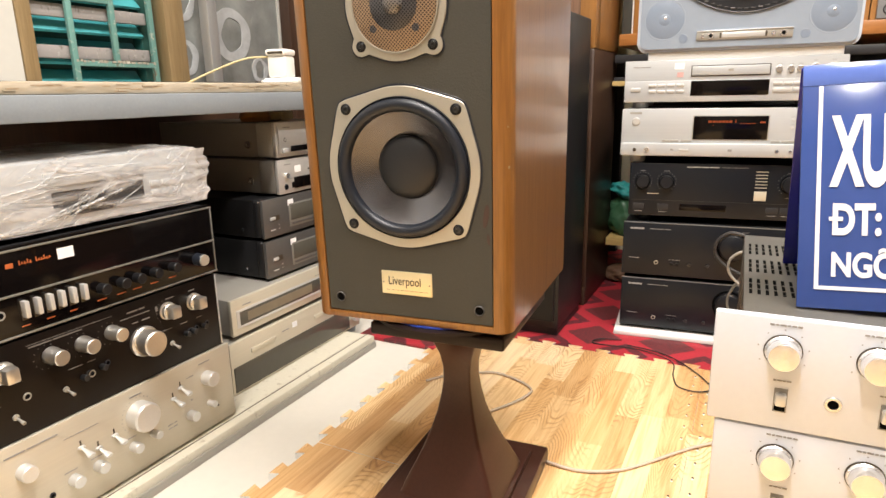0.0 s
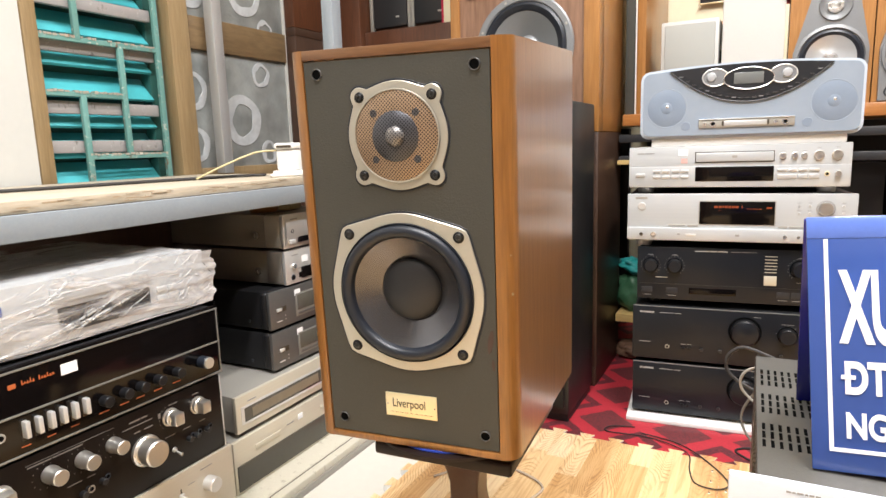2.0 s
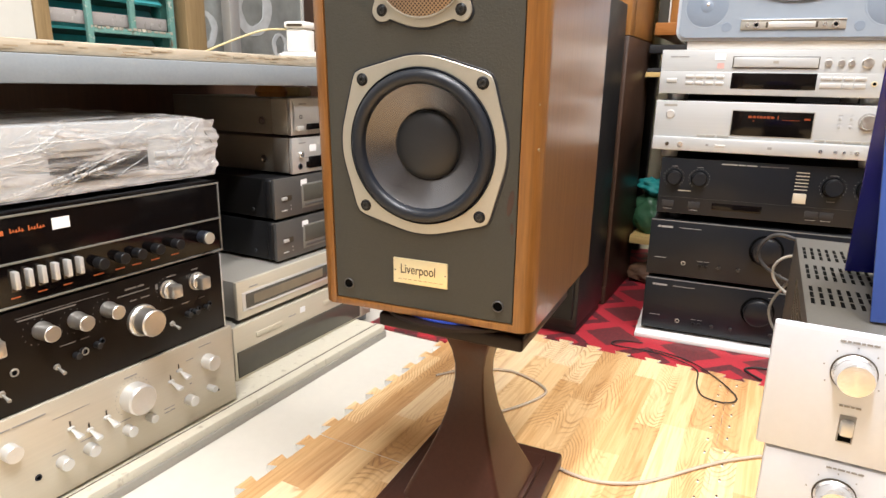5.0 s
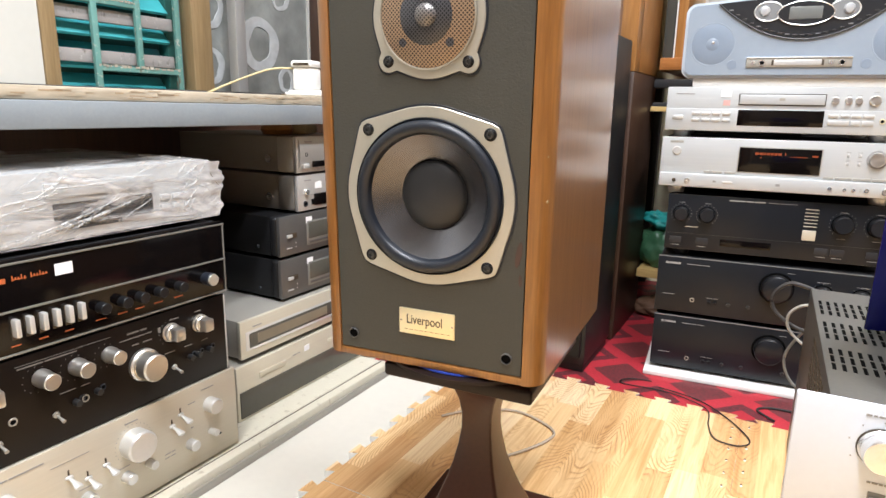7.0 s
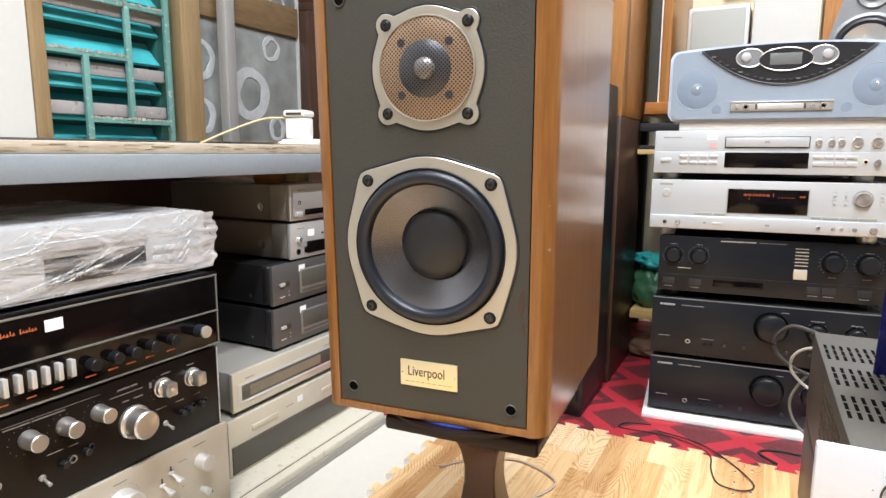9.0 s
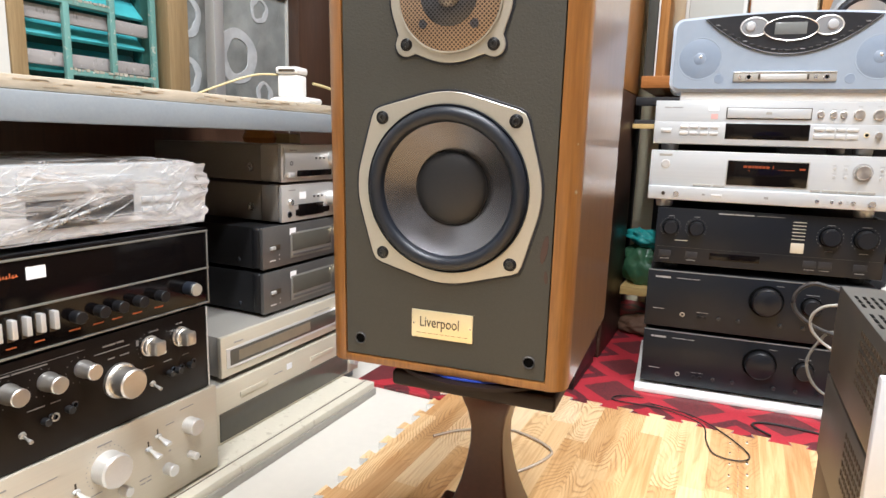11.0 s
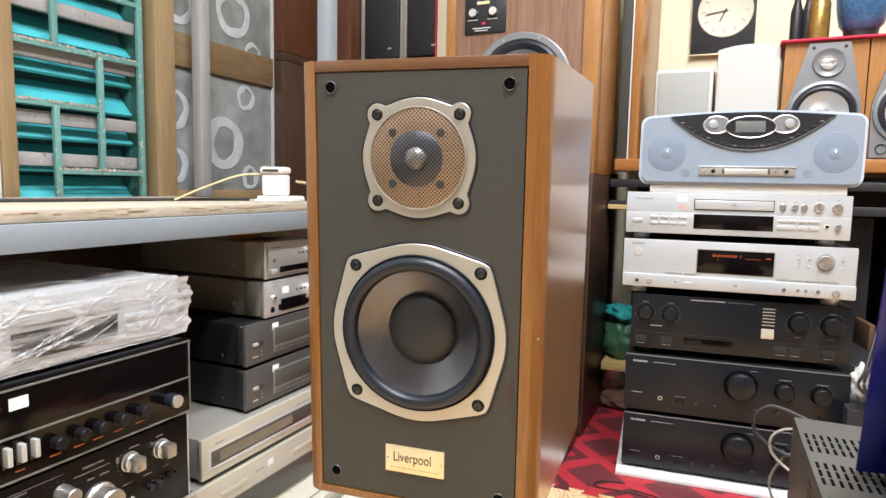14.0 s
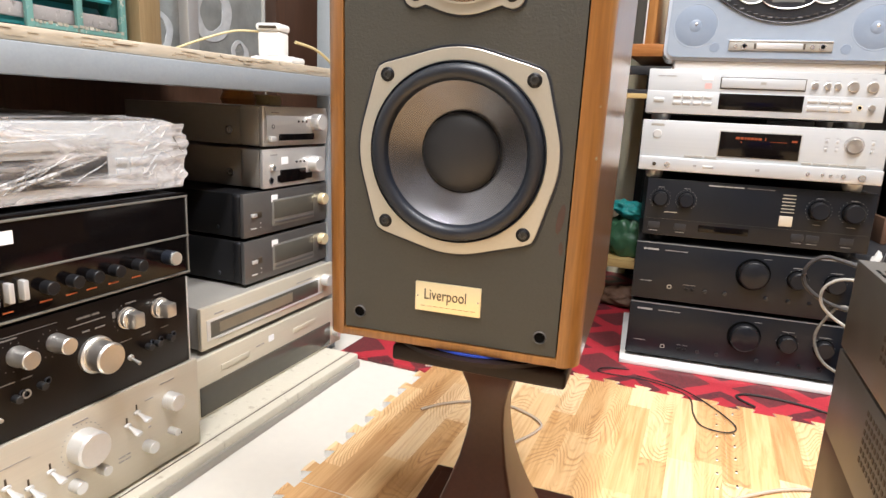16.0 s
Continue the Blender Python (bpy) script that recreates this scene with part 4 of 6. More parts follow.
add_bars(ub, words(0.262, 0.112, (0.018, 0.010), 0.0024) + words(0.250, 0.105, (0.050,), 0.0013) + words(0.268, 0.094, (0.010,), 0.0018) + words(0.285, 0.094, (0.014,), 0.0018) + words(0.330, 0.113, (0.016,), 0.0018) + words(0.375, 0.113, (0.012,), 0.0018) + words(0.310, 0.100, (0.004,), 0.008)
         + words(0.120, 0.113, (0.030, 0.040), 0.0016) + words(0.118, 0.117, (0.12,), 0.0005) + words(0.318, 0.064, (0.018,), 0.0014) + words(0.352, 0.064, (0.014,), 0.0014) + words(0.384, 0.064, (0.012,), 0.0014)
         + words(0.165, 0.064, (0.020,), 0.0012) + words(0.192, 0.064, (0.012,), 0.0012) + words(0.062, 0.052, (0.014,), 0.0012) + ticks(0.229, 0.094, 0.0160, 9, 60, 300, 0.0005) + ticks(0.185, 0.093, 0.0165, 9, 60, 300, 0.0005) + ticks(0.140, 0.094, 0.0165, 9, 60, 300, 0.0005) + ticks(0.331, 0.095, 0.0195, 7, 90, 220, 0.0005), PRINTD)

# black receiver with silver trim lines
uc = unit("black_receiver", pose(LX, 0.403, 0.2990, 0, 0, 90), 0.440, 0.116, 0.34, BLACKS, GLOSSB, "black vintage receiver with silver trim lines and lever switches", "receiver")
for z in (0.0025, 0.0550, 0.1110):
    add_box(uc, "trim", 0.0, 0.440, z - 0.0014, z + 0.0014, 0.0014, RIMG, 0.0005)
add_box(uc, "trim", 0.4368, 0.4390, 0.0035, 0.1110, 0.0014, RIMG, 0.0004)
for k in range(6):
    x = 0.124 + k * 0.0156
    add_box(uc, "slot", x - 0.004, x + 0.004, 0.020, 0.046, 0.0004, INK, 0)
    add_box(uc, "lever_switch", x - 0.0030, x + 0.0030, 0.024, 0.046, 0.010, SATIN, 0.0012, "silver lever switch")
    if k % 2 == 0:
        add_box(uc, "print", x - 0.006, x + 0.005, 0.0120, 0.0135, 0.0005, ORANGE, 0)
for x in (0.229, 0.260, 0.286, 0.316, 0.350):
    add_knob(uc, x, 0.031, 0.0078, 0.015, BLACKN, 14, 0, False, "black ribbed knob")
    add_box(uc, "print", x - 0.008, x + 0.006, 0.0140, 0.0158, 0.0005, ORANGE, 0)
add_knob(uc, 0.400, 0.031, 0.0100, 0.017, RUBBER, 26, 0, False)
part("knob_cap", lathe([(0.0092, 0.0168), (0.0088, 0.0192), (0, 0.0194)], (0.400, uc["front"], 0.031), "y", 26), CHAMP, uc)
add_box(uc, "price_sticker", 0.177, 0.199, 0.0860, 0.1005, 0.0006, LABELW, 0, "white paper price sticker")
scr = bmesh.new()
for x0, n in ((0.128, 5), (0.149, 6)):
    for k in range(n):
        box(scr, x0 + k * 0.0034, x0 + k * 0.0034 + 0.0012, uc["front"] - 0.0006, 0.001, 0.0905 + 0.0012 * (k % 2), 0.0945 + 0.0022 * (k % 3 == 0))
    box(scr, x0, x0 + n * 0.0034 - 0.001, uc["front"] - 0.0005, 0.001, 0.0915, 0.0923)
tagged(part("script_marks", scr, ORANGE, uc, "orange script marks"), kind="stuff")
add_bars(uc, words(0.112, 0.0895, (0.009,), 0.006), ORANGE)
add_bars(uc, words(0.179, 0.0915, (0.004, 0.005, 0.003), 0.0012), GREYI)
add_pit(uc, "headphone_jack", 0.096, 0.034, 0.006, GREYSIL)

# silver player wrapped in film on top
ud = unit("wrapped_player", pose(LX - 0.012, 0.395, 0.4165, 0, 0, 90), 0.440, 0.094, 0.30, SILVERB, SILVERB, "silver disc player wrapped in clear plastic film", "disc player", foot=0.008)
add_box(ud, "tray", 0.190, 0.338, 0.062, 0.080, 0.0030, SILVERB, 0.001)
add_box(ud, "display", 0.198, 0.336, 0.020, 0.054, 0.0015, GLOSSB, 0.001)
for k in range(4):
    for j in range(2):
        add_box(ud, "button", 0.348 + k * 0.020, 0.364 + k * 0.020, 0.028 + j * 0.014, 0.036 + j * 0.014, 0.0024, SILVERB, 0.001)
add_box(ud, "blue_label", 0.075, 0.132, 0.060, 0.072, 0.0006, SIGNB, 0)
for k in range(3):
    add_box(ud, "button", 0.03 + k * 0.035, 0.055 + k * 0.035, 0.020, 0.030, 0.003, SILVERB, 0.001)


def film_wrap(w, h, d):
    """A creased skin a little larger than what it wraps, with gathered, pointed ends."""
    bm = bmesh.new()
    bmesh.ops.create_cube(bm, size=1)
    bmesh.ops.subdivide_edges(bm, edges=bm.edges[:], cuts=44, use_grid_fill=True)
    for v in bm.verts:
        c = v.co.copy()
        p = Vector((c.x * w, c.y * d, c.z * h))
        e = noise.noise(p * 26) * 0.0022 + abs(noise.noise(Vector((p.x * 14, p.y * 40, p.z * 60)))) * 0.004
        end = max(0.0, (abs(c.x) - 0.42) / 0.08)
        if end > 0:
            e += end * (0.0036 * noise.noise(p * 55 + Vector((9, 0, 0))) + 0.0045 * noise.noise(p * 110))
        elif abs(c.x) > 0.30:
            e += (abs(c.x) - 0.30) * 0.03 * noise.noise(p * 70)
        if abs(c.x) > 0.499:
            p.x += math.copysign(0.016 * (1 - (2 * c.z) ** 2) * (1 - 0.5 * (2 * c.y) ** 2), c.x)
        p += Vector((c.x * 1.6, c.y * 1.6, c.z * 1.6 if c.z > 0 else 0)) * (0.002 + e)
        p.z -= end * 0.010 * (c.z if c.z > 0 else 0) * 2
        v.co = p
    return bm


wrapf = part("wrapping_film", film_wrap(0.446, 0.090, 0.31), FILM, ud, "creased clear plastic wrapping film", angle=25)
wrapf.matrix_local = pose(0.222, 0.148, 0.052)
wrapf.visible_shadow = False
rng = random.Random(4)


def film_fold(x, z, l, rise, wide):
    """A narrow pointed fold standing a little off the film."""
    bm = bmesh.new()
    rows = []
    for q in range(9):
        g = q / 8
        px, pz = x + l * g, z + l * rise * g + 0.0016 * math.sin(5 * g + x * 90)
        if px > 0.452 or not 0.004 < pz < 0.094:
            break
        w = wide * (0.25 + math.sin(math.pi * min(1, g + 0.04)))
        rows.append([bm.verts.new((px, -0.0092 - dy, pz + w * dz)) for dz, dy in ((-0.5, 0.0), (0.1, 0.0016), (0.5, 0.0))])
    if len(rows) < 3:
        bm.free()
        return None
    for r0, r1 in zip(rows, rows[1:]):
        for i in (0, 1):
            bm.faces.new((r0[i], r1[i], r1[i + 1], r0[i + 1]))
    bmesh.ops.recalc_face_normals(bm, faces=bm.faces)
    return bm


folds = [(0.215, 0.020, 0.105, 0.33, 0.0050), (0.160, 0.016, 0.130, 0.30, 0.0035), (0.100, 0.008, 0.170, 0.16, 0.0060), (0.060, 0.030, 0.150, 0.22, 0.0030),
         (0.285, 0.022, 0.045, 0.60, 0.0016), (0.030, 0.050, 0.200, 0.10, 0.0022), (0.150, 0.070, 0.150, 0.06, 0.0020)]
folds += [(rng.uniform(0.05, 0.40), rng.uniform(0.010, 0.080), rng.uniform(0.015, 0.07), rng.uniform(-0.2, 0.8), rng.uniform(0.0006, 0.0016)) for k in range(22)]
folds += [(rng.uniform(0.375, 0.440), rng.uniform(0.012, 0.086), rng.uniform(0.008, 0.028), rng.uniform(-1.2, 1.2), rng.uniform(0.0008, 0.0026)) for k in range(14)]
for row in folds:
    bm = film_fold(*row)
    if bm:
        part("film_crease", bm, CREASE, ud)


def rounded_slab_x(x0, x1, z0, z1):
    """A front that bulges towards -y along its height."""
    bm = bmesh.new()
    rows = []
    for k in range(9):
        s = k / 8
        y = -0.0026 - 0.006 * math.sin(math.pi * s) ** 0.6
        rows.append([bm.verts.new((x, y, z0 + (z1 - z0) * s)) for x in (x0, x1)])
    for a, b in zip(rows, rows[1:]):
        bm.faces.new((a[0], a[1], b[1], b[0]))
    back = [bm.verts.new((x, -0.0015, z)) for x, z in ((x0, z0), (x1, z0), (x1, z1), (x0, z1))]
    bm.faces.new([r[0] for r in rows] + [back[3], back[0]])
    bm.faces.new([r[1] for r in rows] + [back[2], back[1]])
    bmesh.ops.recalc_face_normals(bm, faces=bm.faces)
    return bm


def face_label(u, x0, x1, z0, z1):
    add_box(u, "price_sticker", x0, x1, z0, z1, 0.0007, LABELW, 0, "white paper price sticker")


# units in the second stack, from the bottom up
BX = -0.742
um = unit("cassette_deck", pose(-0.716, 0.895, 0.0263, 0, 0, 90), 0.430, 0.1052, 0.30, GREYSIL, CHAMPD, "champagne cassette deck with smoked lower window", "tape deck")
add_box(um, "smoked_window", 0.006, 0.385, 0.005, 0.056, 0.0022, SMOKE, 0.001, "smoked glass window")
add_box(um, "tray_line", 0.055, 0.125, 0.070, 0.080, 0.0018, CHAMPD, 0.001)
add_box(um, "tray_line", 0.255, 0.330, 0.072, 0.081, 0.0018, CHAMPD, 0.001)
add_bars(um, words(0.145, 0.080, (0.012, 0.008), 0.002), GREYI)
face_label(um, 0.180, 0.195, 0.078, 0.090)
add_knob(um, 0.405, 0.028, 0.0105, 0.014, SATIN, 24, 0, False)
un = unit("slim_tuner", pose(-0.722, 0.915, 0.1335, 0, 0, 90), 0.385, 0.0785, 0.29, GREYSIL, CHAMPD, "champagne tuner with long glass dial", "tuner", foot=0.006)
add_box(un, "window_rim", 0.012, 0.335, 0.020, 0.056, 0.0010, SATIN, 0.0008)
add_box(un, "dial_window", 0.020, 0.328, 0.024, 0.052, 0.0016, SMOKE, 0.0008, "tinted glass dial window")
add_box(un, "dial_scale", 0.040, 0.240, 0.029, 0.047, 0.0020, DIALS, 0)
add_box(un, "trim", 0.030, 0.345, 0.0195, 0.0215, 0.0020, SATIN, 0.0004)
add_bars(un, words(0.03, 0.062, (0.022,), 0.002) + words(0.255, 0.060, (0.03, 0.02), 0.0015), GREYI)
add_knob(un, 0.352, 0.046, 0.0125, 0.016, SATIN, 26, 0, False)
for i, z in enumerate((0.2125, 0.2985)):
    uu = unit("mini_black_unit", pose(BX, 1.045, z, 0, 0, 90), 0.262, 0.084, 0.31, CASEK, MINIB, "black and grey mini component with tape slot", "mini component", "black mini components", foot=0.005)
    part("fascia", block(-0.001, 0.263, 0.0062, 0.026, 0.005, 0.0845, 0.008, 4), CASEK, uu)
    add_box(uu, "window_rim", 0.078, 0.212, 0.016, 0.0665, 0.0016, RIMG, 0.0016)
    add_box(uu, "display_window", 0.082, 0.209, 0.030, 0.0635, 0.0024, SMOKE, 0.001, "smoked display window")
    add_box(uu, "trim", 0.084, 0.208, 0.0205, 0.0250, 0.0024, MINIB, 0.0006)
    add_box(uu, "slot", 0.020, 0.048, 0.038, 0.049, 0.0008, INK, 0.001)
    add_box(uu, "button", 0.019, 0.033, 0.040, 0.047, 0.0036, SATIN, 0.0015)
    add_box(uu, "button", 0.018, 0.033, 0.0185, 0.0205, 0.0016, SATIN, 0.0004)
    add_knob(uu, 0.045, 0.028, 0.0012, 0.001, SATIN, 8, 0, False)
    add_knob(uu, 0.045, 0.020, 0.0012, 0.001, SATIN, 8, 0, False)
    face_label(uu, 0.076, 0.094, 0.0625, 0.0755)
    add_knob(uu, 0.238, 0.052, 0.0120, 0.013, GOLD, 24, 0, False)
    for zz in (0.05, 0.02):
        sc = part("side_screw", lathe([(0.004, 0), (0.003, 0.002), (0, 0.0022)], (0, 0, 0), "y", 12), RUBBER, uu)
        sc.matrix_local = pose(0.0040, 0.16 if zz > 0.03 else 0.06, zz, 0, 0, -90)
for i, (z, w) in enumerate(((0.3830, 0.200), (0.4600, 0.202))):
    uu = unit("mini_silver_unit", pose(BX, 1.100, z, 0, 0, 90), w, 0.0755, 0.34, COVER, MINIS, "grey-brown mini component with silver front", "mini component", "silver mini components", foot=0.004)
    part("fascia", block(-0.001, w + 0.001, 0.0062, 0.050, 0.004, 0.0758, 0.006), GREYSIL if i else COVER, uu, "wrap-round front moulding")
    if i:
        part("front_bulge", rounded_slab_x(0.004, w - 0.004, 0.010, 0.0745), MINIS, uu, "curved silver front")
        uu["front"] = -0.0075
    add_box(uu, "tray", 0.040, 0.150, 0.014, 0.026, 0.0016, GLOSSB, 0.001, "black disc slot")
    if i == 0:
        add_box(uu, "display_window", 0.048, 0.128, 0.012, 0.036, 0.0022, GLOSSB, 0.001)
        add_pit(uu, "headphone_jack", 0.022, 0.018, 0.0065)
        add_knob(uu, 0.024, 0.042, 0.006, 0.006, CHROME, 18, 0, False)
        face_label(uu, 0.052, 0.072, 0.046, 0.060)
    else:
        add_box(uu, "button", 0.012, 0.030, 0.013, 0.022, 0.0030, SATIN, 0.001)
        add_pit(uu, "headphone_jack", 0.022, 0.040, 0.0045)
    add_knob(uu, 0.153, 0.048 - 0.006 * (1 - i), 0.0160, 0.020, SATIN, 30, 0, False)
    add_bars(uu, words(0.020, 0.064, (0.02,), 0.002) + words(0.030, 0.034, (0.022, 0.02), 0.0012), GREYI)
    for k in range(3):
        add_knob(uu, 0.098 + k * 0.013, 0.049, 0.0022, 0.003, DARKG, 10, 0, False)
    nut = part("side_nut", lathe([(0.0085, 0), (0.0080, 0.004), (0.0045, 0.0042), (0.004, 0.003), (0, 0.003)], (0, 0, 0), "y", 16), CHROME, uu)
    nut.matrix_local = pose(0.0040, 0.075, 0.030, 0, 0, -90)

# ---- stack of units on the right ----
single("white_board", block(0, 0.470, 0, 0.36, 0, 0.0105, 0.002), WHITEP, pose(-0.127, 1.552, 0.0097, 0, 0, 5.5), "white foam board under the stack of amplifiers", "board")
for x0, y0, z, w, h, foot, kz in ((-0.1192, 1.5852, 0.0203, 0.437, 0.1297, 0.008, 0.0805), (-0.1209, 1.5833, 0.1503, 0.441, 0.1360, 0.009, 0.0885)):
    u = unit("black_power_amplifier", pose(x0, y0, z, 0, 0, 5.5), w, h, 0.34, BLACKS, BLACKF, "black amplifier with three round knobs on a blue-black front", "amplifier", "black amplifiers", foot=foot)
    for x, r, dz, d in ((0.2384, 0.0290, 0, 0.020), (0.3220, 0.0172, -0.002, 0.018), (0.3902, 0.0172, -0.003, 0.018)):
        part("knob_recess", lathe([(r * 1.16, 0.0001), (r * 1.14, 0.0006), (r, 0.0006)], (x, u["front"], kz + dz), "y", 44), BORE, u, "dark gap round the knob")
        kb = add_knob(u, x, kz + dz, r, d, BLACKN, 44, 0, False, "black volume knob" if r > 0.02 else "black tone knob")
        part("knob_face", lathe([(r * 0.90, d - 0.0004), (r * 0.86, d + 0.0004), (0, d + 0.0004)], (x, u["front"] + 0.0005, kz + dz), "y", 40), BLACKF, kb)
    add_pit(u, "headphone_jack", 0.0777, kz - 0.048, 0.0050, CHAMP)
    add_box(u, "top_trim", 0.001, w - 0.001, h - 0.0022, h - 0.0002, 0.0005, SPKGREY, 0)
    for x, lit in ((0.112, 0), (0.124, 0), (0.151, 1), (0.190, 1), (0.270, 1), (0.312, 1), (0.352, 0), (0.390, 0)):
        add_knob(u, x, kz - 0.049, 0.0038, 0.006, RIMD if lit else BLACKN, 14, 0, False)
    add_bars(u, words(0.016, h - 0.0175, (0.006, 0.024), 0.0042, 0.0012), GREYI)
    add_bars(u, words(0.060, h - 0.0160, (0.030, 0.014), 0.0014), GREYI)
    add_bars(u, words(0.255, kz + 0.034, (0.014,), 0.0010) + words(0.310, kz + 0.022, (0.024,), 0.0010) + words(0.380, kz + 0.020, (0.022,), 0.0010)
             + words(0.016, kz - 0.040, (0.024,), 0.0012) + words(0.106, kz - 0.040, (0.012, 0.010), 0.0009) + ticks(0.3220, kz - 0.002, 0.0215, 5, 10, 170, 0.0006) + ticks(0.3902, kz - 0.003, 0.0215, 5, 10, 170, 0.0006), GREYI)
u = unit("black_receiver", pose(-0.1134, 1.5872, 0.2865, 0, 0, 6.8), 0.432, 0.1372, 0.33, BLACKS, BLACKF, "black receiver with four knobs and a column of buttons", "receiver", foot=0.0157)
for x, r in ((0.0289, 0.0150), (0.0806, 0.0150), (0.3325, 0.0180), (0.3940, 0.0190)):
    part("knob_recess", lathe([(r * 1.10, 0.0001), (r * 1.08, 0.0006), (r, 0.0006)], (x, u["front"], 0.0952), "y", 36), BORE, u)
    kb = add_knob(u, x, 0.0952, r, 0.016, BLACKN, 36, 0, False, "black round knob")
    part("knob_face", lathe([(r * 0.88, 0.0156), (r * 0.84, 0.0166), (0, 0.0166)], (x, u["front"], 0.0952), "y", 32), BLACKF, kb)
    add_bars(u, ticks(x, 0.0952, r + 0.0060, 17, -50, 230, 0.0006), GREYI)
    add_box(u, "print", x - 0.006, x + 0.006, 0.1190, 0.1202, 0.0004, GREYI, 0)
add_box(u, "print", 0.040, 0.066, 0.0665, 0.0680, 0.0004, CHAMPD, 0)
add_box(u, "print", 0.326, 0.340, 0.0655, 0.0667, 0.0004, GREYI, 0)
add_box(u, "print", 0.386, 0.402, 0.0655, 0.0667, 0.0004, GREYI, 0)
for k in range(6):
    add_box(u, "button_line", 0.2640, 0.2880, 0.0860 + k * 0.0070, 0.0876 + k * 0.0070, 0.0012, CHAMPD, 0.0003)
add_box(u, "power_button", 0.2635, 0.2880, 0.0580, 0.0790, 0.0022, CHAMPD, 0.001, "square gold button")
add_bars(u, words(0.122, 0.1285, (0.030, 0.014, 0.020), 0.0022), WHITED)
add_bars(u, words(0.196, 0.1290, (0.02, 0.03), 0.0010), GREYI)
add_box(u, "lower_strip", 0.112, 0.210, 0.030, 0.045, 0.0008, GLOSSB, 0.0004)
add_box(u, "panel_line", 0.004, 0.428, 0.0515, 0.0523, 0.0004, RIMD, 0)
for x in (0.022, 0.076, 0.302, 0.330, 0.392):
    add_box(u, "button", x - 0.012, x + 0.012, 0.030, 0.044, 0.0012, BLACKS, 0.0005)
    add_box(u, "print", x - 0.009, x + 0.009, 0.0250, 0.0260, 0.0004, GREYI, 0)


def rx(x):
    """Places along the wide silver front."""
    q = x / 0.440
    return 0.449 * (q + 0.19 * q * (1 - q))


u = unit("silver_receiver", pose(-0.1366, 1.5806, 0.4240, 0, 0, 5.2), 0.449, 0.1214, 0.34, BLACKS, SILVERB, "silver receiver with dark display and orange digits", "receiver", foot=0.0174, foot_m=SATIN)
part("display_rim", block(0.1505, 0.3020, u["front"] - 0.0006, 0, 0.0525, 0.1065, 0.0005), GREYSIL, u)
add_box(u, "display_window", 0.1525, 0.3000, 0.0545, 0.1045, 0.0016, GLOSSB, 0.001, "black display window")
bars("display_digits", words(0.182, 0.0905, (0.007, 0.006, 0.003, 0.005, 0.005, 0.005, 0.006), 0.0046, 0.0018) + words(0.236, 0.0900, (0.0015,), 0.006) + words(0.284, 0.0895, (0.010,), 0.0034), GLOWO, u, -0.0046)
bars("display_digits", words(0.246, 0.0880, (0.003, 0.004, 0.010, 0.006), 0.0010) + words(0.192, 0.0840, (0.002,), 0.0020), GLOWO, u, -0.0046)
part("knob_ring", lathe([(0.0175, 0.0002), (0.0175, 0.0012), (0.0132, 0.0012)], (0.3926, u["front"], 0.0900), "y", 40), GREYI, u)
add_knob(u, 0.3926, 0.0900, 0.0136, 0.009, SATINK, 44, 0, False, "silver volume knob")
add_knob(u, 0.4130, 0.0300, 0.0070, 0.014, CHROME, 24, 0, False)
add_knob(u, 0.0310, 0.0930, 0.0085, 0.003, SATIN, 24, 1.15, False)
for x in (0.345, 0.364, 0.424):
    for z in (0.0800, 0.0960):
        add_knob(u, x, z, 0.0028, 0.002, SATIN, 12, 0, False)
        add_box(u, "print", x - 0.004, x + 0.004, z + 0.0055, z + 0.0062, 0.0003, GREYI, 0)
add_box(u, "lower_lip", 0.0, 0.449, 0.0174, 0.0460, 0.0090, SILVERB, 0.0030)
for x0, x1 in ((0.075, 0.090), (0.0905, 0.106), (0.110, 0.130), (0.282, 0.300), (0.303, 0.333), (0.335, 0.368), (0.370, 0.404)):
    add_box(u, "button", rx(x0), rx(x1), 0.0480, 0.0530, 0.0018, GREYSIL, 0.0006)
y0 = u["front"]
for x, r in ((0.026, 0.004), (0.048, 0.006), (0.295, 0.0040), (0.322, 0.0032), (0.338, 0.0032), (0.362, 0.0042)):
    part("button", knob_bm(rx(x), 0.0310, r, 0.0115, y0, 18), INK if x < 0.03 else CHROME, u)
part("lip_button", block(rx(0.108), rx(0.126), y0 - 0.0105, y0, 0.0290, 0.0335, 0.001), SATIN, u)
bars("lip_print", words(rx(0.092), 0.030, (0.006,), 0.004) + words(rx(0.200), 0.029, (0.008,), 0.005) + words(rx(0.349), 0.028, (0.004,), 0.001) + words(rx(0.349), 0.032, (0.004,), 0.001), GREYI, u, y0 - 0.0093)
bars("maker_mark", words(0.017, 0.1095, (0.026,), 0.0046), GREYSIL, u, y0 - 0.0005)
u = unit("silver_disc_player", pose(-0.1360, 1.5868, 0.5457, 0, 0, 5.6), 0.4332, 0.1029, 0.30, SILVERB, SILVERB, "silver disc player with long tray and dark display", "disc player", foot=0.0136, foot_m=SATIN)
y0 = u["front"]
part("lower_panel", block(0.0004, 0.4328, y0 - 0.0012, y0 + 0.001, 0.0140, 0.0590, 0.0010), SILVERB, u, "lower front step")
u["front"] = y0 - 0.0012
add_box(u, "disc_tray", 0.1405, 0.2915, 0.0690, 0.0880, 0.0030, SILVERB, 0.0012, "silver disc tray")
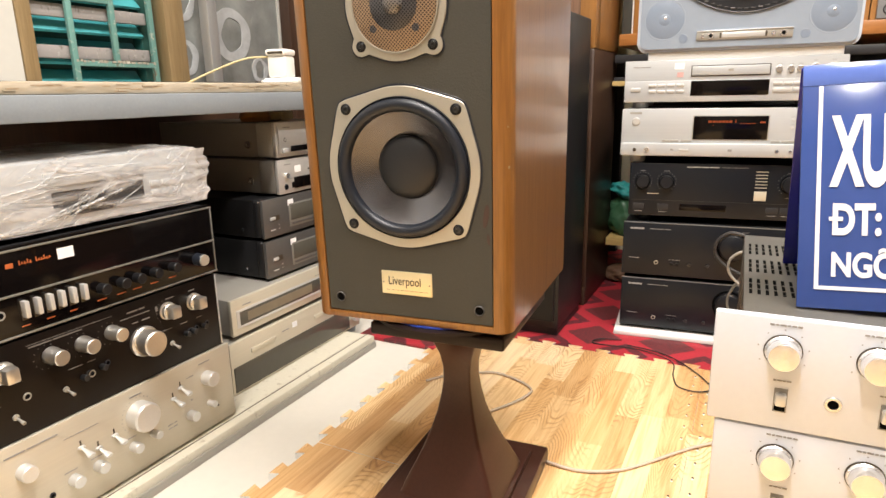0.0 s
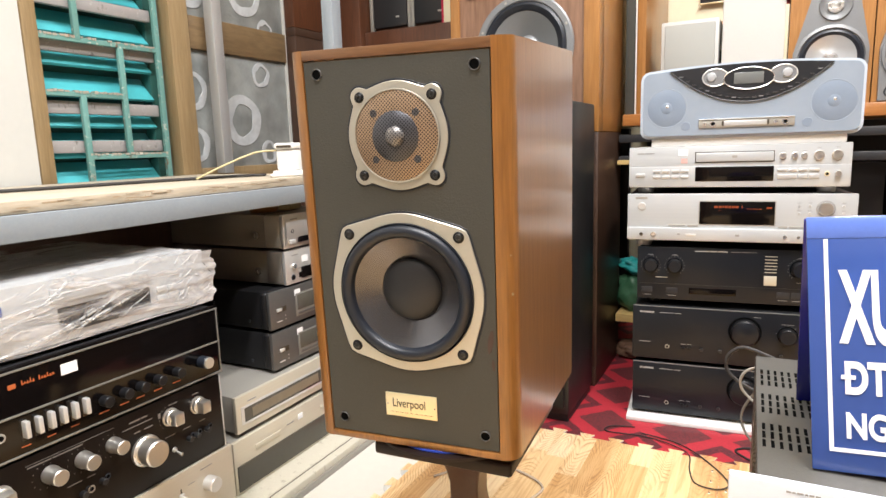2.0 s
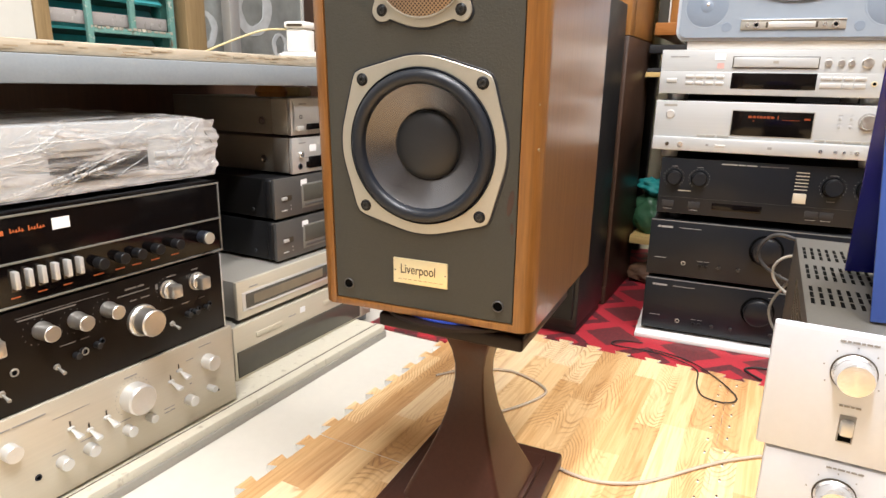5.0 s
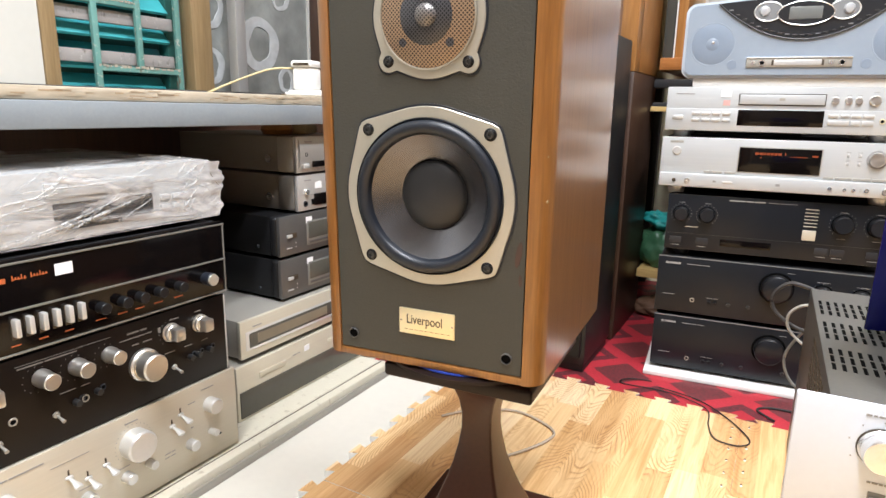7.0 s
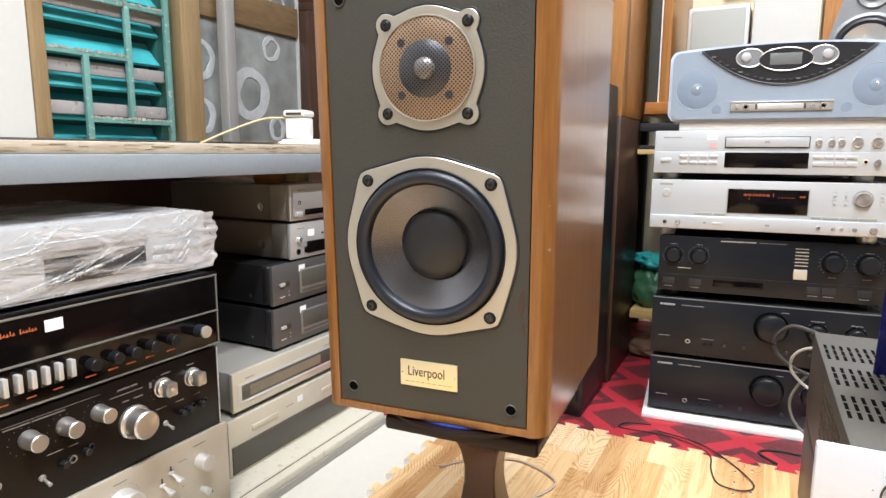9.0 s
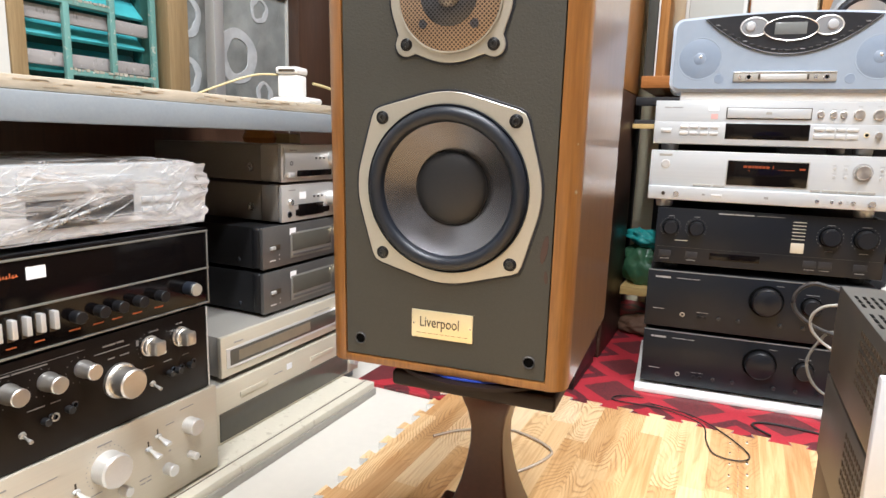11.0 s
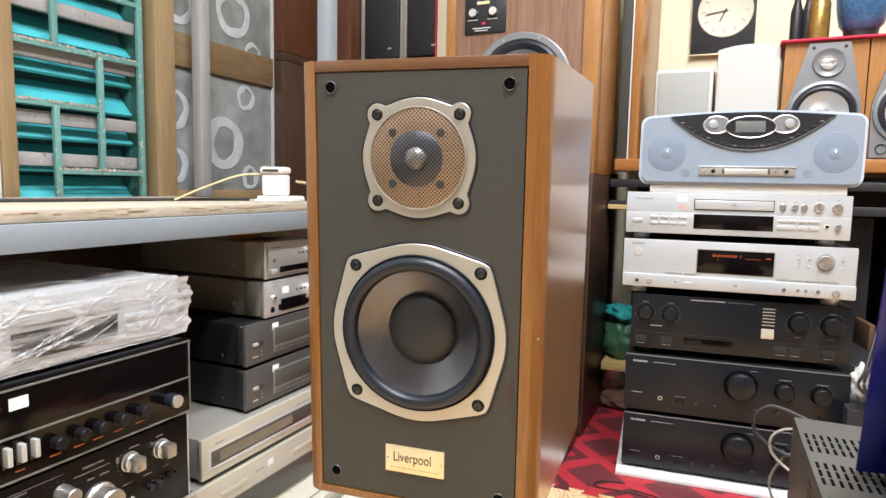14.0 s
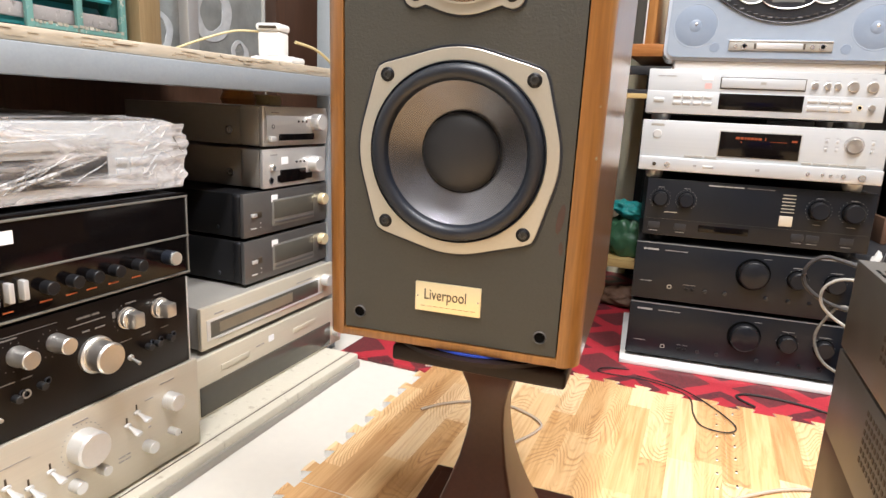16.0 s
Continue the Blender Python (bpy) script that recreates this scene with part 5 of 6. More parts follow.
bars("tray_edge", [(0.1385, 0.2935, 0.0668, 0.0684), (0.1385, 0.2935, 0.0886, 0.0898), (0.1385, 0.1400, 0.067, 0.0895), (0.2920, 0.2935, 0.067, 0.0895)], INK, u, y0 - 0.0008)
bars("tray_mark", words(0.212, 0.0765, (0.010,), 0.005), GREYSIL, u, y0 - 0.0046)
add_box(u, "display_window", 0.1395, 0.2934, 0.0262, 0.0580, 0.0010, GLOSSB, 0.001, "black display window")
for k in range(4):
    for j in range(2):
        add_box(u, "button", 0.0516 + k * 0.0195, 0.0676 + k * 0.0195, 0.0330 + j * 0.0130, 0.0395 + j * 0.0130, 0.0024, SATIN, 0.0015)
for x0, x1 in ((0.3000, 0.3180), (0.3205, 0.3360), (0.3385, 0.3550), (0.3575, 0.3770)):
    add_box(u, "button", x0, x1, 0.0460, 0.0520, 0.0024, SATIN, 0.0012)
for x0, x1 in ((0.3000, 0.3360), (0.3385, 0.3550), (0.3575, 0.3770)):
    add_box(u, "button", x0, x1, 0.0310, 0.0400, 0.0024, SATIN, 0.0012)
add_box(u, "power_button", 0.0144, 0.0350, 0.0370, 0.0450, 0.0030, SATIN, 0.0015)
add_pit(u, "headphone_jack", 0.3905, 0.0400, 0.0052, GOLD)
add_knob(u, 0.4100, 0.0405, 0.0055, 0.009, SATINK, 20, 0, False)
u["front"] = y0
for x, r in ((0.3090, 0.0058), (0.3310, 0.0056), (0.3480, 0.0056), (0.3744, 0.0092), (0.4070, 0.0094)):
    add_knob(u, x, 0.0785, r, 0.0055, SATINK, 24, 1.12, False)
    add_box(u, "print", x - 0.004, x + 0.004, 0.0785 + r * 1.6, 0.0792 + r * 1.6, 0.0003, GREYI, 0)
face_label(u, 0.104, 0.124, 0.0830, 0.0960)
add_bars(u, words(0.018, 0.0880, (0.014, 0.020), 0.0020) + words(0.352, 0.0200, (0.016,), 0.0030), GREYI)
add_box(u, "red_mark", 0.110, 0.123, 0.0660, 0.0765, 0.0006, PINKM, 0, "faded pink stamp")
single("white_packing_board", block(0.041, 0.417, 0.006, 0.28, 0, 0.0168, 0.002), WHITEP, pose(-0.130, 1.585, 0.6488, 0, 0, 5.5), "white polystyrene board between the units", "board")

# frosted blue radio on top
boom = thing("portable_radio", pose(-0.1135, 1.5866, 0.6658, 0, 0, 5.5), "frosted blue portable radio with dark curved control panel", "radio")


def rounded_slab(x0, x1, z0, z1, y0, y1, r, seg=6, crown=0.0):
    bm = bmesh.new()
    pts = []
    for cx, cz, a0 in ((x1 - r, z1 - r, 0), (x0 + r, z1 - r, 90), (x0 + r, z0 + r, 180), (x1 - r, z0 + r, 270)):
        for k in range(seg + 1):
            a = radians(a0 + 90 * k / seg)
            pts.append((cx + r * math.cos(a), cz + r * math.sin(a)))
        if a0 == 0 and crown:
            for k in range(1, 12):
                s = k / 12
                pts.append((x1 - r + (x0 - x1 + 2 * r) * s, z1 + crown * 4 * s * (1 - s)))
    f = bm.faces.new([bm.verts.new((x, y0, z)) for x, z in pts])
    ext = bmesh.ops.extrude_face_region(bm, geom=[f])
    for v in ext["geom"]:
        if isinstance(v, bmesh.types.BMVert):
            v.co.y = y1
    bmesh.ops.recalc_face_normals(bm, faces=bm.faces)
    return bm


part("shell", rounded_slab(0.0, 0.4245, 0.0, 0.146, 0.0, 0.10, 0.020, crown=0.009), BOOME, boom, "clear frosted outer shell")
part("front_shell", rounded_slab(0.006, 0.4185, 0.006, 0.141, -0.006, 0.02, 0.016, crown=0.008), BOOMB, boom, "frosted blue front")
for x in (0.055, 0.371):
    part("speaker_ring", lathe([(0.0425, 0.0057), (0.0420, 0.0063), (0.0405, 0.0063), (0.0400, 0.0058)], (x, 0, 0.066), "y", 48), BOOMB, boom)
    part("speaker_cone", lathe([(0.0400, 0.0058), (0.0385, 0.0063), (0.012, 0.0062)], (x, 0, 0.066), "y", 48), BOOMC, boom, "deep blue speaker behind the shell")
    part("cone_centre", lathe([(0.012, 0.0062), (0.009, 0.0072), (0, 0.0076)], (x, 0, 0.066), "y", 24), BOOMC, boom)
    part("cone_glint", lathe([(0.0035, 0.0072), (0.002, 0.0082), (0, 0.0084)], (x + 0.001, 0, 0.069), "y", 16), CHROME, boom)
    part("tone_port", lathe([(0.0095, 0.0058), (0.009, 0.0064), (0, 0.0063)], (0.095 if x < 0.2 else 0.326, 0, 0.026), "y", 24), BOOMC, boom)


def crescent(x0, x1, zt, dip, y0, y1, crown):
    bm = bmesh.new()
    n = 24
    top = [(x0 + (x1 - x0) * k / n, zt + crown * 4 * (k / n) * (1 - k / n)) for k in range(n + 1)]
    low = [(x1 - (x1 - x0) * k / n, zt - dip * (1 - (2 * k / n - 1) ** 2)) for k in range(1, n)]
    f = bm.faces.new([bm.verts.new((x, y0, z)) for x, z in top + low])
    ext = bmesh.ops.extrude_face_region(bm, geom=[f])
    for v in ext["geom"]:
        if isinstance(v, bmesh.types.BMVert):
            v.co.y = y1
    bmesh.ops.recalc_face_normals(bm, faces=bm.faces)
    return bm


part("control_panel", crescent(0.0600, 0.3660, 0.1430, 0.0690, -0.0085, 0.01, 0.0075), SMOKED, boom, "dark smoked crescent panel")
part("panel_edge", tube([(0.0600 + 0.306 * k / 24, -0.0090, 0.1430 - 0.0705 * (1 - (2 * k / 24 - 1) ** 2)) for k in range(25)], 0.0013, 6), BLACKP, boom)


def oval(x, z, rx, rz, y, rim, m_in, m_rim):
    bm = lathe([(1.0, 0.0), (1.0, 0.002), (0, 0.0022)], (0, 0, 0), "y", 40)
    o = part("oval_window", bm, m_in, boom)
    o.matrix_local = Matrix.Translation((x, y, z)) @ Matrix.Diagonal((rx, 1, rz, 1))
    pts = [(x + (rx + rim * 0.5) * math.cos(2 * math.pi * k / 32), y - 0.0015, z + (rz + rim * 0.5) * math.sin(2 * math.pi * k / 32)) for k in range(33)]
    part("oval_rim", tube(pts, rim, 8, False), m_rim, boom)


oval(0.150, 0.125, 0.0240, 0.0170, -0.0085, 0.0014, SPKGREY, SATIN)
oval(0.278, 0.125, 0.0240, 0.0170, -0.0085, 0.0014, SPKGREY, SATIN)
oval(0.214, 0.120, 0.0470, 0.0215, -0.0095, 0.0012, SMOKED, CHROME)
part("lcd", block(0.186, 0.242, -0.0122, -0.009, 0.109, 0.132, 0.001), LCD, boom, "grey green display")
for x in (0.143, 0.285):
    part("joystick", lathe([(0.010, 0), (0.008, 0.004), (0, 0.0055)], (x, -0.0100, 0.126), "y", 20), CONEL, boom)
for k in range(21):
    s = (k + 1) / 22
    x = 0.070 + 0.286 * s
    z = 0.1405 - 0.0605 * (1 - (2 * s - 1) ** 2)
    part("small_key", block(x - 0.004, x + 0.004, -0.0100, -0.007, z - 0.0008, z + 0.0012, 0.0005), RIMD if k % 4 else SPKGREY, boom)
part("tape_strip", block(0.121, 0.303, -0.0090, 0.0, 0.0205, 0.0375, 0.001), GREYSIL, boom, "grey strip with buttons")
part("strip_top", block(0.121, 0.303, -0.0110, 0.0, 0.0375, 0.0395, 0.0006), SATIN, boom)
part("tape_slot", block(0.171, 0.252, -0.0102, -0.006, 0.0240, 0.0345, 0.0008), SATIN, boom)
for x in (0.168, 0.2545):
    part("slot_end", block(x - 0.0018, x + 0.0018, -0.0104, -0.006, 0.0240, 0.0345, 0.0006), INK, boom)
for x, r in ((0.133, 0.0035), (0.149, 0.0062), (0.268, 0.0040), (0.286, 0.0062)):
    part("strip_button", knob_bm(x, 0.0290, r, 0.003, -0.0085, 20), CHROME, boom)
    if r > 0.005:
        part("bore", lathe([(0.0036, 0.0118), (0, 0.0118)], (x, 0, 0.0290), "y", 16), BORE, boom)

# ---- silver units close on the right, with a blue tent sign ----
RA = pose(0.127, 0.5850, 0, 0, 0, 1)
for i, z in enumerate((0.3402, 0.2525)):
    u = unit("silver_preamplifier", RA @ pose(0.006 * i, 0.001 * i, z), 0.40, 0.0870 - 0.001 * i, 0.280, PRECOV, SILVERW, "silver-fronted amplifier with dark perforated cover", "amplifier", "stacked silver amplifiers", inset=0.018 - 0.006 * i)
    for x in (0.0465, 0.104, 0.160, 0.30):
        kb = part("knob", lathe([(0.0120, 0), (0.0120, 0.002), (0.0108, 0.0035), (0.0108, 0.0115), (0.0098, 0.0140), (0, 0.0146)], (x - 0.0028 * i, u["front"], 0.062), "y", 40), KNOBW, u, "bevelled silver knob")
        part("knob_ring", lathe([(0.0127, 0.0002), (0.0127, 0.0012), (0.0119, 0.0012)], (x - 0.0028 * i, u["front"], 0.062), "y", 40), INK, kb)
        add_bars(u, ticks(x - 0.0028 * i, 0.062, 0.0165, 7, -30, 210, 0.0004), GREYI)
        add_bars(u, words(x - 0.010, 0.0812, (0.003, 0.002, 0.004, 0.002, 0.003, 0.003), 0.0012, 0.0007), GREYI)
    for x in (0.0485, 0.114, 0.172):
        add_box(u, "switch_slot", x - 0.0045, x + 0.0045, 0.014, 0.033, 0.0006, GREYI, 0.0004)
        add_box(u, "switch_gap", x - 0.0036, x + 0.0036, 0.0150, 0.0200, 0.0008, BORE, 0.0002)
        add_box(u, "switch", x - 0.0036, x + 0.0036, 0.0200, 0.0300, 0.0050, SATIN, 0.0015)
        add_bars(u, words(x - 0.006, 0.0385, (0.002, 0.003, 0.002, 0.003), 0.0011, 0.0006), GREYI)
    add_pit(u, "headphone_jack", 0.0815, 0.0270, 0.0058, CHROME)
    slots = bmesh.new()
    for y in (0.060, 0.076, 0.092, 0.128, 0.144, 0.160, 0.196, 0.212, 0.228):
        for k in range(52):
            x = 0.0235 + k * 0.0061
            box(slots, x - 0.0012, x + 0.0012, y - 0.0060, y + 0.0060, 0.0853, 0.0864)
    tagged(part("vent_grid", slots, BORE, u, "rows of slotted vents"), kind="stuff")
    holes = bmesh.new()
    for r in range(6):
        for k in range(14):
            box(holes, 0.0174 - 0.006 * i, 0.0185 - 0.006 * i, 0.05 + k * 0.008, 0.054 + k * 0.008, 0.030 + r * 0.008, 0.034 + r * 0.008)
    tagged(part("perforation", holes, INK, u, "perforated side"), kind="stuff")
for i, z in enumerate((0.1325, 0.0125)):
    u = unit("dark_power_unit", RA @ pose(0.021 + 0.002 * i, 0.012, z), 0.42, 0.1195, 0.30, STANDT, BLACKP, "dark brown cased amplifier under the silver units", "amplifier", "dark cased amplifiers")
    add_knob(u, 0.2, 0.06, 0.02, 0.02, BLACKP)
sign = thing("tent_sign", pose(0.1805, 0.6130, 0.4275, 0, 0, 2) @ Matrix.Scale(0.972, 4), "blue acrylic tent sign with white lettering on the amplifier", "sign")
sf = part("front_leaf", block(0.0, 0.30, 0.0, 0.003, 0.0, 0.190, 0.0008), SIGNB, sign, "glossy blue front leaf")
sf.matrix_local = pose(0, 0, 0, -18, -3, 0)
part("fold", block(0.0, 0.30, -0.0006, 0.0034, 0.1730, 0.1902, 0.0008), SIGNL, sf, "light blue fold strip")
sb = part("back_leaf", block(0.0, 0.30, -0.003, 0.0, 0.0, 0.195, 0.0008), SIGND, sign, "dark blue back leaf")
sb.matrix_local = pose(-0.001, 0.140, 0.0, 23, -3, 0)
bd = bmesh.new()
box(bd, 0.0112, 0.0140, -0.0008, 0.001, 0.0145, 0.1725)
box(bd, 0.0140, 0.29, -0.0008, 0.001, 0.0145, 0.0173)
part("border_line", bd, WHITEI, sf, "white border line")
lettering("sign_text", "XU", 0.0735, WHITEI, sf, pose(0.0215, -0.0006, 0.0960), 0.0003, 0.0026, 0.36)
lettering("sign_text", "DT:", 0.0320, WHITEI, sf, pose(0.0215, -0.0006, 0.0575), 0.0003, 0.0012, 0.64)
part("letter_bar", block(0.0200, 0.0290, -0.0012, 0.001, 0.0672, 0.0702), WHITEI, sf, "white cross stroke of the letter")
lettering("sign_text", "NGO", 0.0250, WHITEI, sf, pose(0.0215, -0.0006, 0.0255), 0.0003, 0.0008, 0.72)
lettering("sign_text", "~", 0.0220, WHITEI, sf, pose(0.0520, -0.0006, 0.0390), 0.0003, 0.0005, 0.80)
bars("sign_bars", [(0.062, 0.27, 0.0960, 0.1480), (0.062, 0.27, 0.0575, 0.0800), (0.074, 0.27, 0.0255, 0.0430)], WHITEI, sf, -0.0008)


# ---- window wall behind the rack ----
win = tagged(new("window_1"), "wooden louvred window with rusty green bars", "window", kind="structure")
part("window_frame", block(-1.222, -1.196, 0.8965, 0.927, 0.60, 1.75, 0.002), FRAMEW, win)
part("window_frame", block(-1.222, -1.180, 1.240, 1.298, 0.60, 1.75, 0.002), FRAMEW, win, "pale wooden post")
# dark green sheet paints the shade between slats; the stile shares its colour
part("slat_shade_backing", block(-1.30, -1.294, 0.92, 1.24, 0.60, 1.75), SHADEG, win)
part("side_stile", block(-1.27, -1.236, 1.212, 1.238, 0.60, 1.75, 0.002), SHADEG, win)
for k in range(17):
    z = 0.615 + k * 0.0665
    s = part("slat", block(-0.036, 0.036, 0.925, 1.214, -0.004, 0.004, 0.001), SLATT, win, "turquoise louvre slat")
    s.matrix_local = pose(-1.256, 0, z + 0.012, 0, 48, 0)
for z in (0.690, 0.775, 0.905, 1.00, 1.10):
    part("grey_slat", block(-1.228, -1.214, 0.925, 1.212, z - 0.014, z + 0.013, 0.002), SLATG, win, "weathered grey wooden slat")
for y, z0, z1 in ((1.008, 0.60, 0.800), (1.110, 0.668, 0.915), (1.010, 0.918, 1.30), (1.213, 0.60, 1.75), (1.110, 1.05, 1.5)):
    part("bar", block(-1.206, -1.196, y - 0.0065, y + 0.0065, z0, z1, 0.001), BAROX, win, "rusty green iron bar")
for y0, y1, z in ((0.925, 1.219, 0.918), (0.925, 1.110, 0.802), (1.004, 1.219, 0.666), (0.925, 1.219, 1.05)):
    part("bar", block(-1.207, -1.197, y0, y1, z - 0.0055, z + 0.0055, 0.001), BAROX, win, "rusty green iron bar")

rng = random.Random(21)
crust = bmesh.new()
for y0, y1, z in ((0.925, 1.219, 0.918), (0.925, 1.110, 0.802), (1.004, 1.219, 0.666)):
    y = y0 + 0.004
    while y < y1 - 0.006:
        w = rng.uniform(0.003, 0.011)
        if rng.random() < 0.72:
            h = rng.uniform(0.0012, 0.0036)
            box(crust, -1.2085 - rng.uniform(0, 0.001), -1.1962 + rng.uniform(0, 0.0012), y, min(y + w, y1 - 0.003), z + 0.0050 - rng.uniform(0.001, 0.003), z + 0.0055 + h)
        y += w + rng.uniform(0.0, 0.004)
tagged(part("rust_crust", crust, RUSTP, win, "pale flaking rust on the bars"), kind="stuff")

# glazed panel with wrapped goods behind
gp = tagged(new("window_2"), "glazed panel with dusty plastic sheeting behind", "window", kind="structure")
part("sheet", block(-1.216, -1.206, 1.300, 1.680, 0.60, 0.940, 0.002), SHEET, gp, "dusty grey plastic sheet")
part("sheet", block(-1.216, -1.206, 1.300, 1.680, 1.020, 1.75, 0.002), SHEET, gp, "dusty grey plastic sheet")
part("cross_beam", block(-1.226, -1.196, 1.300, 1.680, 0.936, 1.020, 0.003), BEAMW, gp, "pale wooden cross beam")
part("lower_strip", block(-1.226, -1.200, 1.300, 1.680, 0.595, 0.628, 0.003), FRAMEW, gp)
for y, z, r, w in ((1.484, 0.757, 0.072, 0.030), (1.570, 0.890, 0.035, 0.012), (1.524, 1.112, 0.064, 0.022), (1.312, 0.830, 0.050, 0.017), (1.312, 0.690, 0.045, 0.018), (1.60, 1.02, 0.03, 0.01), (1.585, 0.665, 0.034, 0.013), (1.33, 1.09, 0.05, 0.016)):
    bm = ring_plate(lambda a: r + 0.0015 * math.sin(3 * a + y * 9) + 0.001 * math.sin(5 * a), lambda a: r - w + 0.004 * math.sin(2 * a + z * 7) + 0.0015 * math.sin(5 * a + y * 20), (0, 0, 0), 0.002, 72, 0.0006)
    o = part("white_ring", bm, RINGM, gp, "smeared white ring")
    o.matrix_local = pose(-1.2058, y, z, 0, 0, 90)

# adapter and cords on the shelf
ad = thing("power_adapter", pose(-0.770, 1.175, 0.6132, 0, 0, 12), "white plug adapter on the plywood shelf", "adapter")
part("socket_block", block(-0.030, 0.048, -0.030, 0.030, 0, 0.012, 0.004), WHITEP, ad)
part("plug", block(-0.023, 0.020, -0.022, 0.020, 0.0122, 0.056, 0.005), WHITEP, ad)
part("plug_cap", block(-0.026, 0.022, -0.025, 0.022, 0.0562, 0.070, 0.005), WHITEP, ad)
part("plug_slot", block(-0.018, 0.016, -0.0270, -0.025, 0.060, 0.065, 0.0005), INK, ad)
single("beige_cable", tube([(-0.790, 1.155, 0.668), (-0.815, 1.115, 0.664), (-0.85, 1.06, 0.640), (-0.880, 1.015, 0.6155)], 0.0020), BEIGE, Matrix(), "beige flex running from the plug along the shelf", "cable")
single("beige_cable", tube([(-0.745, 1.205, 0.655), (-0.735, 1.25, 0.648), (-0.728, 1.29, 0.630), (-0.722, 1.33, 0.600), (-0.705, 1.36, 0.57)], 0.0028), BEIGE, Matrix(), "beige flex hanging over the shelf end", "cable")
single("shelf_cable", tube([(-0.90, 0.52, 0.6165), (-0.93, 0.62, 0.617), (-0.92, 0.80, 0.6165), (-0.90, 0.95, 0.6165), (-0.86, 1.10, 0.6165), (-0.83, 1.16, 0.6165)], 0.0030), BLACKC, Matrix(), "thin black cord lying along the shelf", "cable")
single("white_cable", tube([(-0.80, 1.20, 0.618), (-0.76, 1.10, 0.617), (-0.735, 1.14, 0.617), (-0.73, 1.20, 0.617)], 0.0030), WHITEP, Matrix(), "white cord curled by the adapter", "cable")
single("copper_pot", lathe([(0, 0), (0.030, 0), (0.034, 0.010), (0.028, 0.022), (0.030, 0.026), (0, 0.026)], axis="z", seg=24), ORANGEW, pose(-0.84, 1.155, 0.5362), "small orange-brown pot on the mini component", "pot")
single("folded_cloth", block(-0.03, 0.03, -0.03, 0.03, 0, 0.02, 0.006), BEIGE, pose(-0.825, 1.205, 0.5362, 0, 0, 15), "folded beige cloth on the mini component", "cloth")

# ---- behind: tall cabinets and loudspeakers ----
tower = thing("black_tower_speaker", Matrix(), "tall black loudspeaker cabinet standing on the floor", "loudspeaker")
part("cabinet", block(-0.469, -0.244, 1.475, 1.70, 0.0300, 0.757, 0.004), BLACKP, tower)
part("plinth", block(-0.459, -0.248, 1.485, 1.69, 0.0100, 0.0300, 0.002), BLACKS, tower)
part("grille", block(-0.461, -0.252, 1.462, 1.4745, 0.05, 0.750, 0.005), CASEK, tower, "black cloth grille")
lowc = thing("brown_cabinet", Matrix(), "dark brown wooden floor cabinet", "cabinet")
part("carcass", block(-0.654, -0.242, 1.735, 2.02, 0.0100, 0.690, 0.003), DARKW, lowc)
part("plinth", block(-0.644, -0.244, 1.728, 1.7345, 0.0100, 0.060, 0.001), DARKW, lowc)
big = thing("large_loudspeaker", pose(-0.654, 1.735, 0.6905), "large teak loudspeaker with walnut front and silver-rimmed woofer", "loudspeaker")
part("carcass", block(0, 0.412, 0.050, 0.285, 0, 0.78, 0.003), ORANGEW, big)
part("front_panel", holed_panel([(0.026, 0.02), (0.372, 0.02), (0.372, 0.76), (0.026, 0.76)], [(0.212, 0.226, 0.115)], 0.008, 0.012), WALNUTF, big, "walnut front panel")
part("edge_strip", block(0.0, 0.026, 0.0, 0.0495, 0, 0.78, 0.002), ORANGEW, big)
part("edge_strip", block(0.372, 0.4125, 0.0, 0.0495, 0, 0.78, 0.002), ORANGEW, big)
wc = (0.212, 0.008, 0.226)
part("woofer_rim", lathe([(0.135, 0), (0.135, 0.006), (0.131, 0.009), (0.118, 0.009), (0.114, 0.004)], wc, "y", 64), SPKGREY, big, "grey metal woofer rim")
part("woofer_surround", lathe([(0.116, 0.005), (0.107, 0.010), (0.096, 0.006), (0.092, 0.002)], wc, "y", 64), RUBBER, big)
part("woofer_cone", lathe([(0.094, 0.003), (0.05, -0.02), (0.035, -0.028), (0.033, -0.02), (0.02, -0.012), (0, -0.010)], wc, "y", 56), SPKGREY, big)
for k in range(8):
    a = radians(22.5 + 45 * k)
    part("rim_screw", lathe([(0.004, 0.008), (0.003, 0.0105), (0, 0.0108)], (wc[0] + 0.1245 * math.cos(a), wc[1], wc[2] + 0.1245 * math.sin(a)), "y", 12), GREYSIL, big)
xp = part("crossover_plate", block(0.036, 0.150, 0.003, 0.010, 0.370, 0.490, 0.001), BLACKP, big, "black crossover plate with two knobs")
xp.matrix_local = pose(0.017, 0, -0.004)
for x in (0.062, 0.118):
    part("plate_knob", knob_bm(x, 0.422, 0.011, 0.014, 0.004, 20), CHROME, xp)
bars("plate_print", words(0.045, 0.404, (0.028,), 0.002) + words(0.100, 0.404, (0.028,), 0.002) + words(0.060, 0.382, (0.05,), 0.002) + words(0.066, 0.376, (0.036,), 0.002), WHITEI, xp, 0.0025)
part("plate_lamp", block(0.084, 0.096, 0.001, 0.004, 0.392, 0.398, 0.001), REDC, xp)
part("plate_label", block(0.070, 0.105, 0.002, 0.004, 0.444, 0.452, 0.0004), GOLD, xp)

